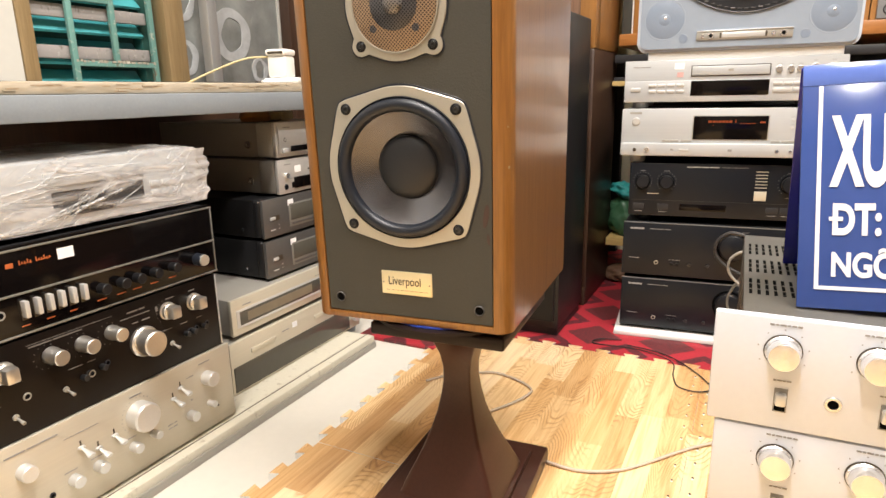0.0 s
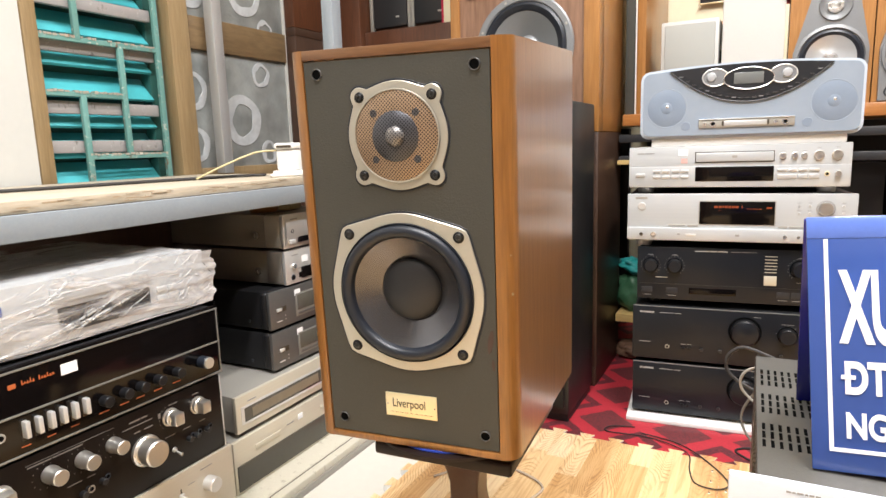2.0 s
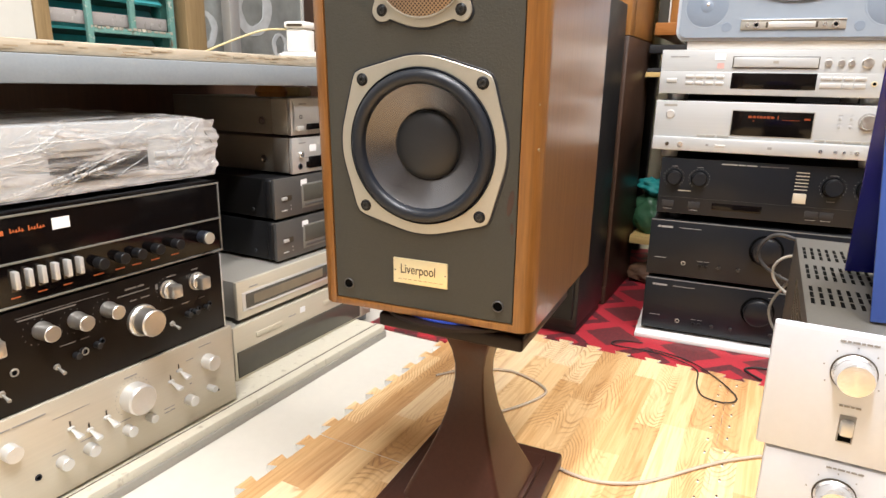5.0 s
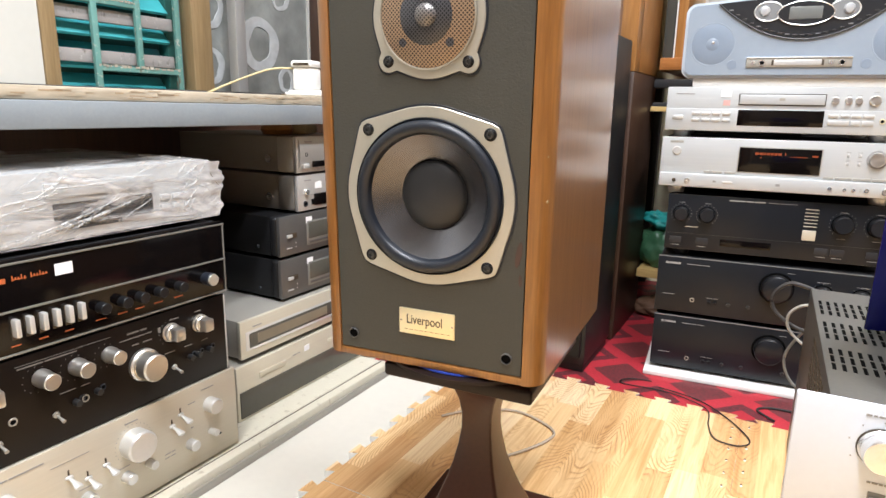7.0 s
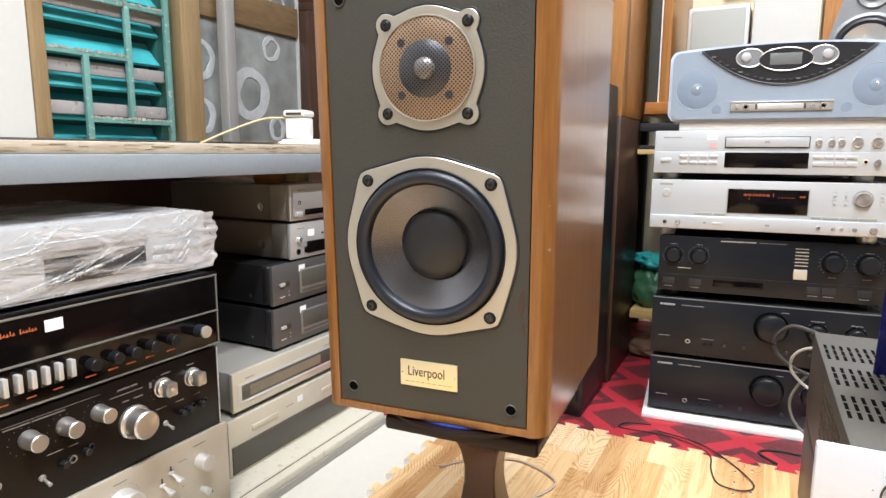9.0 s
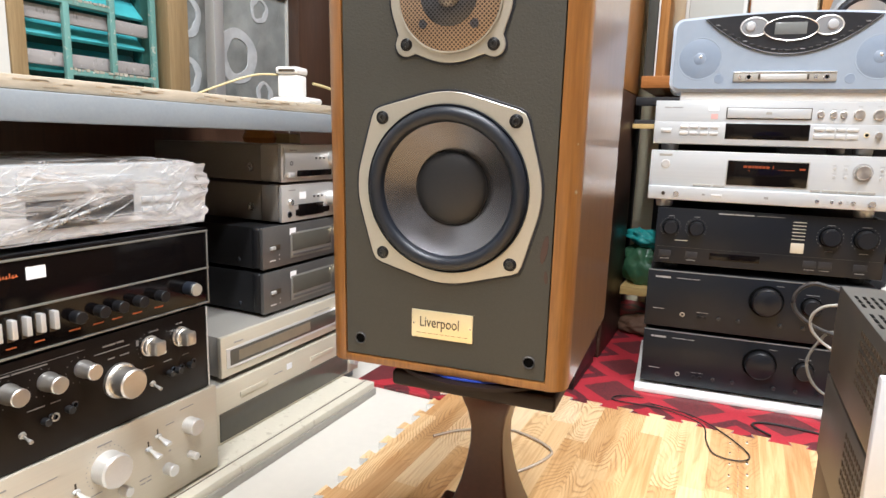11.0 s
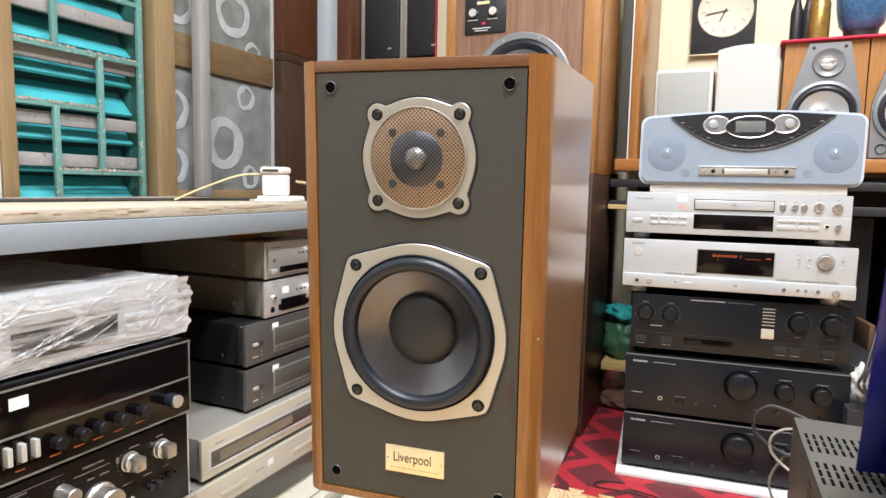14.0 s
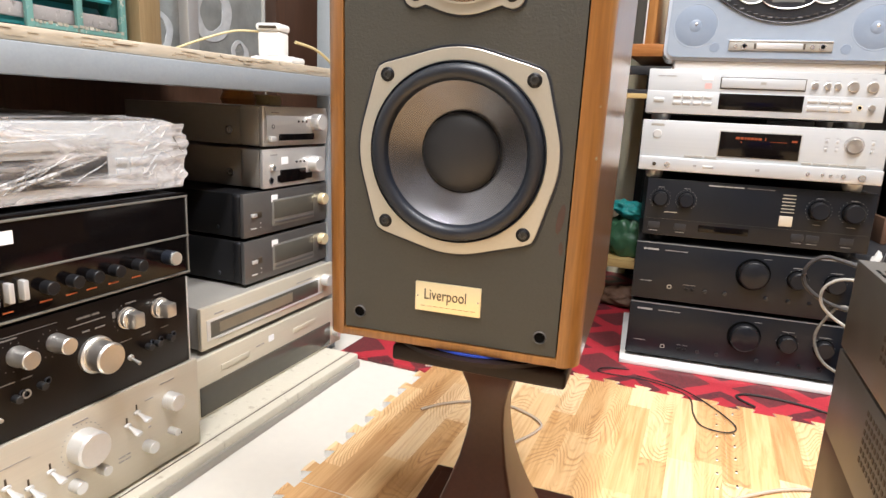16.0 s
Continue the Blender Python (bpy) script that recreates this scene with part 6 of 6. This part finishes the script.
single("corner_cabinet", block(-1.19, -1.066, 1.90, 2.40, 0.0, 1.9, 0.003), BROWNW, Matrix(), "tall red-brown wooden cabinet in the corner", "cabinet")
side_cab = thing("dark_side_cabinet", Matrix(), "dark brown wooden panel cabinet standing on the floor", "cabinet")
part("side_panel", block(-1.198, -1.160, 1.684, 1.898, 0.0, 1.015, 0.002), DARKW, side_cab)
part("top_board", block(-1.198, -1.160, 1.684, 1.898, 1.0155, 1.04, 0.002), DARKW, side_cab)
single("red_side_cabinet", block(-1.198, -1.160, 1.684, 1.898, 1.041, 1.9, 0.002), BROWNW, Matrix(), "red-brown wooden cabinet end", "cabinet")
single("low_brown_cabinet", block(-1.064, -0.66, 1.92, 2.38, 0.0, 1.045, 0.003), BROWNW, Matrix(), "red-brown wooden cabinet by the wall", "cabinet")
for x in (-1.054, -0.898):
    mon = thing("black_monitor", pose(x, 1.955, 1.0455), "black small loudspeaker in a rose-brown case", "loudspeaker", "black monitors")
    part("case", block(-0.006, 0.149, 0.012, 0.22, 0, 0.34, 0.003), BROWNW, mon)
    part("front", block(0.008, 0.138, -0.006, 0.014, 0.012, 0.33, 0.008), BLACKS, mon, "black cloth front")
    part("case_strip", block(-0.006, 0.007, -0.004, 0.012, 0, 0.34, 0.002), GREYSIL, mon)
    part("case_strip", block(0.139, 0.149, -0.004, 0.012, 0, 0.34, 0.002), GREYSIL, mon)
    part("mark", block(0.096, 0.110, -0.0075, -0.005, 0.040, 0.046, 0.0008), GREYSIL, mon)
single("red_box", block(-0.780, -0.7732, 1.93, 1.9485, 1.0455, 1.60, 0.001), REDC, Matrix(), "narrow red carton edge on the brown cabinet", "carton")
single("cream_box", block(-0.7728, -0.680, 1.93, 2.20, 1.0455, 1.60, 0.001), WALLY, Matrix(), "tall cream carton on the brown cabinet", "carton")

# ---- shelf, wall and goods at the far right ----
sh = thing("teak_shelf", Matrix(), "teak wall shelf with upright side boards", "shelf")
part("shelf_board", block(-0.228, 1.25, 1.96, 2.40, 0.706, 0.738, 0.002), ORANGEH, sh)
part("upright", block(-0.196, -0.172, 1.985, 2.40, 0.7385, 1.9, 0.002), ORANGEW, sh)
part("white_edge", block(-0.200, -0.1965, 1.984, 2.39, 0.7385, 1.9, 0.001), WHITEP, sh)
part("dark_panel", block(-0.228, -0.2005, 1.990, 2.40, 0.7385, 1.9, 0.001), BAFFLE, sh, "dark grey board")
ws = thing("small_white_speaker", pose(-0.135, 2.0, 0.7385), "small white loudspeaker with grey cloth front", "loudspeaker")
part("case", block(0, 0.149, 0.004, 0.16, 0, 0.245, 0.006), WHITED, ws)
part("cloth", block(0.010, 0.139, -0.002, 0.006, 0.010, 0.235, 0.003), GREYCLOTH, ws, "grey cloth grille")
part("mark", block(0.064, 0.076, -0.0035, -0.001, 0.044, 0.062, 0.001), CHROME, ws)
single("brown_box", block(-0.02, 0.09, 0, 0.12, 0, 0.262, 0.003), ORANGEH, pose(-0.060, 2.18, 0.7385), "brown box behind the white speakers", "box")
arch = thing("white_arched_speaker", pose(0.021, 1.995, 0.7385), "plain white loudspeaker with arched top", "loudspeaker")
part("case", rounded_slab(0.0, 0.147, 0.0, 0.289, 0.008, 0.15, 0.006, crown=0.010), WHITED, arch)
part("grille", rounded_slab(0.002, 0.145, 0.002, 0.286, 0.0, 0.0076, 0.006, crown=0.010), WHITED, arch, "plain white front cover")
clock = thing("wall_clock", pose(-0.070, 2.40, 1.080), "square black wall clock with round cream dial", "clock")
part("case", block(-0.004, 0.185, 0, 0.02, 0.018, 0.30, 0.004), BLACKS, clock)
part("gold_edge", block(-0.007, 0.188, -0.002, 0.004, 0.0135, 0.0178, 0.0006), GOLD, clock)
part("dial", lathe([(0.082, 0), (0.082, 0.004), (0.079, 0.006), (0.076, 0.004), (0, 0.004)], (0.095, 0, 0.148), "y", 56), DIALC, clock, "cream dial with gold rim")
nm = bmesh.new()
for k in range(12):
    a = math.pi * k / 6
    b = block(-0.0022, 0.0022, -0.0052, -0.003, 0.056, 0.070)
    me = bpy.data.meshes.new("numeral")
    b.transform(pose(0.095, 0, 0.148) @ pose(0, 0, 0, 0, math.degrees(a), 0))
    b.to_mesh(me)
    nm.from_mesh(me)
    b.free()
    bpy.data.meshes.remove(me)
part("numerals", nm, GREYSIL, clock)
h1 = part("hour_hand", block(-0.002, 0.002, -0.0065, -0.0045, -0.008, 0.036), INK, clock)
h1.matrix_local = pose(0.095, 0, 0.148, 0, 205, 0)
h2 = part("minute_hand", block(-0.0014, 0.0014, -0.0085, -0.0068, -0.008, 0.058), INK, clock)
h2.matrix_local = pose(0.095, 0, 0.148, 0, 262, 0)


def graphite_speaker(x, label):
    s = thing("teak_bookshelf_speaker", pose(x, 1.985, 0.7385), label, "loudspeaker", "teak bookshelf speakers")
    part("case", block(0, 0.180, 0.030, 0.19, 0, 0.290, 0.003), ORANGEW, s)
    pts = [(0.012, 0.004), (0.168, 0.004), (0.172, 0.13), (0.140, 0.284), (0.052, 0.284), (0.010, 0.13)]
    part("front_board", holed_panel([(0, 0), (0.18, 0), (0.18, 0.29), (0, 0.29)], [(0.092, 0.112, 0.071)], 0.006, 0.0235), ORANGEW, s)
    part("baffle", holed_panel(pts, [(0.092, 0.112, 0.070), (0.096, 0.236, 0.022)], -0.006, 0.0115), SPKGREY, s, "graphite tapering baffle")
    part("woofer_rim", lathe([(0.080, 0.004), (0.079, 0.012), (0.072, 0.014), (0.068, 0.008)], (0.092, 0, 0.112), "y", 56), SPKGREY, s)
    part("surround", lathe([(0.070, 0.009), (0.062, 0.013), (0.054, 0.007)], (0.092, 0, 0.112), "y", 56), RUBBER, s)
    part("cone", lathe([(0.055, 0.008), (0.03, -0.008), (0.018, -0.012)], (0.092, 0, 0.112), "y", 48), CONEL, s)
    part("phase_plug", lathe([(0.018, -0.012), (0.016, 0.004), (0.008, 0.012), (0, 0.013)], (0.092, 0, 0.112), "y", 32), CHROME, s)
    part("tweeter_horn", lathe([(0.036, 0.006), (0.034, 0.012), (0.020, 0.004), (0.016, 0.002)], (0.096, 0, 0.236), "y", 40), SPKGREY, s)
    part("tweeter", lathe([(0.018, 0.003), (0.017, 0.008), (0.012, 0.008), (0.010, 0.005), (0, 0.009)], (0.096, 0, 0.236), "y", 32), CHROME, s)
    for z in (0.230, 0.242):
        part("tweeter_bar", block(0.079, 0.113, -0.0115, -0.009, z - 0.0012, z + 0.0012, 0.0005), CHROME, s)
    part("port", lathe([(0.013, 0.006), (0.011, 0.009), (0.008, -0.005), (0, -0.006)], (0.036, 0, 0.024), "y", 20), RUBBER, s)
    for x2 in (0.062, 0.130):
        part("corner_screw", lathe([(0.004, 0.006), (0.003, 0.008), (0, 0.0082)], (x2, 0, 0.274), "y", 10), RUBBER, s)
    return s


graphite_speaker(0.178, "teak bookshelf speaker with graphite baffle and silver cone")
graphite_speaker(0.361, "teak bookshelf speaker with graphite baffle and silver cone")
single("red_cloth", block(0.166, 0.60, 1.975, 2.2, 1.0295, 1.0360, 0.003), REDC, Matrix(), "red cloth lying over the bookshelf speakers", "cloth")
single("gold_bottle", lathe([(0, 0), (0.022, 0), (0.024, 0.01), (0.024, 0.10), (0.012, 0.13), (0.010, 0.16), (0, 0.16)], axis="z", seg=24), BRASS, pose(0.255, 2.06, 1.0365), "gold bottle standing on the red cloth", "bottle")
for x in (0.205, 0.232):
    single("dark_bottle", lathe([(0, 0), (0.014, 0), (0.015, 0.01), (0.015, 0.09), (0.008, 0.12), (0.007, 0.15), (0, 0.15)], axis="z", seg=20), BLACKP, pose(x, 2.09, 1.0365), "dark bottle standing on the red cloth", "bottle")
bowl = thing("blue_bowl", pose(0.350, 2.08, 1.0365), "speckled blue bowl on a dark foot", "bowl")
part("foot", lathe([(0, 0), (0.040, 0), (0.036, 0.012), (0.040, 0.030), (0, 0.030)], axis="z", seg=28), BLACKP, bowl)
part("bowl_body", lathe([(0.038, 0.030), (0.050, 0.045), (0.058, 0.09), (0.060, 0.14), (0.056, 0.14), (0.05, 0.06), (0, 0.05)], axis="z", seg=32), paint("speckled_blue_glaze", (0.045, 0.12, 0.235), 0.2, 0, 0.6, 120, 0.1), bowl)

bk = thing("black_rack", Matrix(), "black steel rack behind the stack", "rack")
for x, y in ((-0.32, 2.365), (0.43, 1.95), (1.2, 1.95)):
    part("post", block(x, x + 0.035, y, y + 0.035, 0.0100, 0.7055, 0.002), BLACKS, bk)
for z in (0.600, 0.660):
    part("rail", block(-0.236, 1.2, 1.955, 1.985, z, z + 0.022, 0.002), BLACKS, bk)
part("pale_rail", block(-0.238, -0.12, 1.944, 1.9495, 0.598, 0.611, 0.001), YELLW, bk, "pale wooden rail")
part("shelf_board", block(-0.238, 1.2, 1.952, 2.36, 0.133, 0.157, 0.002), YELLW, bk, "yellow board")
# black sheet added as the darkness seen through the rack's gaps
part("gap_shade_sheet", block(-0.22, 1.25, 2.402, 2.416, 0.0100, 0.7055), BLACKP, bk)
for i, (x0, x1) in enumerate(((-0.17, 0.12), (0.13, 0.42), (0.475, 0.9))):
    b = single("black_component", block(x0, x1, 2.10, 2.34, 0.1575, 0.590 if i else 0.52, 0.003), BLACKS, Matrix(), "black equipment case on the black rack", "equipment case", "black cases on the rack")
single("shelf_under_box", block(-0.165, 0.02, 1.99, 2.3, 0.6225, 0.6590, 0.002), BLACKS, Matrix(), "flat black box under the shelf", "box")


def crumple(rx, ry, rz, seed):
    bm = bmesh.new()
    bmesh.ops.create_icosphere(bm, subdivisions=4, radius=1)
    for v in bm.verts:
        d = v.co.normalized()
        k = 1 + 0.30 * noise.noise(d * 2.6 + Vector((seed, 0, 0))) + 0.14 * noise.noise(d * 7 + Vector((0, seed, 0)))
        v.co = Vector((d.x * rx * k, d.y * ry * k, max(-rz * 0.75, d.z * rz * k) + rz * 0.75))
    return bm


single("green_bag", crumple(0.062, 0.05, 0.066, 3), BAGG, pose(-0.182, 2.02, 0.1575), "crumpled dark green plastic bag on the yellow board", "bag", angle=20)
single("teal_bag", crumple(0.056, 0.045, 0.026, 8), BAGT, pose(-0.186, 2.02, 0.268, 0, 14), "crumpled teal plastic bag on the green bag", "bag", angle=20)
single("crumpled_paper", crumple(0.07, 0.06, 0.030, 5), MUTED, pose(-0.175, 2.02, 0.0100), "pale paper bundle under the yellow board", "paper", angle=20)
single("brown_book", block(0, 0.012, 0, 0.10, 0, 0.060, 0.002), MUTED, pose(0.385, 1.86, 0.2915, 0, 0, 8), "brown paperback beside the black receiver", "book")
single("white_cup", crumple(0.022, 0.022, 0.040, 2), WHITED, pose(0.340, 1.655, 0.2285), "white crumpled packaging beside the stack", "packaging", angle=20)
single("low_side_box", block(0.308, 0.50, 1.58, 1.95, 0.0100, 0.228, 0.003), BLACKS, Matrix(), "black box beside the amplifier stack", "box")
single("carton_base", block(0.308, 0.42, 1.70, 1.99, 0.229, 0.291, 0.003), BLACKS, Matrix(), "flat black case beside the stack", "box")
for k in range(4):
    dx = 0.008 * k
    single("black_cable", tube([(0.375 - dx, 1.60, 0.40), (0.352 - dx, 1.56, 0.34 - dx), (0.345 - dx, 1.555, 0.28), (0.358 + dx, 1.56, 0.235), (0.37, 1.60, 0.232)], 0.003), BLACKC, Matrix(), "loop of black cable hanging beside the stack", "cable", "hanging cables")

# ---- cables on the floor ----
single("clear_speaker_cable", tube([(-0.420, 1.130, 0.0150), (-0.390, 1.170, 0.0155), (-0.346, 1.203, 0.0155), (-0.300, 1.222, 0.0155), (-0.244, 1.206, 0.0155), (-0.211, 1.180, 0.0155), (-0.212, 1.148, 0.0155), (-0.230, 1.105, 0.0155), (-0.252, 1.067, 0.0155), (-0.275, 1.030, 0.0150)], 0.0024), CLEARC, Matrix(), "clear twin speaker cable looped on the floor mats", "cable")
single("clear_speaker_cable", tube([(-0.140, 0.965, 0.0150), (-0.109, 0.955, 0.0155), (-0.070, 0.951, 0.0155), (-0.036, 0.959, 0.0155), (0.002, 0.982, 0.0155), (0.038, 1.022, 0.0155), (0.075, 1.069, 0.0155), (0.117, 1.115, 0.0155), (0.19, 1.17, 0.0155), (0.30, 1.20, 0.0150)], 0.0026), CLEARC, Matrix(), "clear twin speaker cable crossing the floor mats", "cable")
single("thin_black_cable", tube([(-0.10, 1.515, 0.0125), (-0.15, 1.50, 0.0125), (-0.153, 1.470, 0.0125), (-0.06, 1.475, 0.0125), (0.021, 1.432, 0.0150), (0.034, 1.36, 0.0150), (0.050, 1.312, 0.0150), (0.090, 1.306, 0.0150), (0.106, 1.34, 0.0150), (0.06, 1.412, 0.0150), (0.0, 1.47, 0.0130), (-0.08, 1.49, 0.0125)], 0.0013), BLACKC, Matrix(), "thin black cable looped over the mats", "cable")
single("thin_black_cable", tube([(0.144, 1.449, 0.0125), (0.112, 1.485, 0.0125), (0.15, 1.51, 0.0125), (0.25, 1.50, 0.0125), (0.33, 1.45, 0.0125)], 0.0024), BLACKC, Matrix(), "thin black cable on the red sheet", "cable")
single("grey_cable", tube([(0.185, 0.900, 0.385), (0.160, 0.915, 0.394), (0.140, 0.920, 0.393), (0.127, 0.920, 0.382), (0.127, 0.920, 0.366), (0.140, 0.918, 0.352), (0.165, 0.905, 0.340)], 0.0016), GREYSIL, Matrix(), "grey cable loop behind the silver amplifiers", "cable")
single("grey_cable", tube([(0.180, 0.905, 0.352), (0.150, 0.925, 0.364), (0.136, 0.927, 0.350), (0.128, 0.926, 0.325), (0.140, 0.922, 0.300), (0.170, 0.912, 0.288)], 0.0016), RIMG, Matrix(), "thin grey cable loop behind the silver amplifiers", "cable")
single("black_cable", tube([(0.170, 0.915, 0.404), (0.140, 0.930, 0.411), (0.122, 0.932, 0.412), (0.109, 0.931, 0.398), (0.112, 0.930, 0.380), (0.135, 0.925, 0.365), (0.170, 0.915, 0.360)], 0.0022), BLACKC, Matrix(), "black cable loop behind the silver amplifiers", "cable")
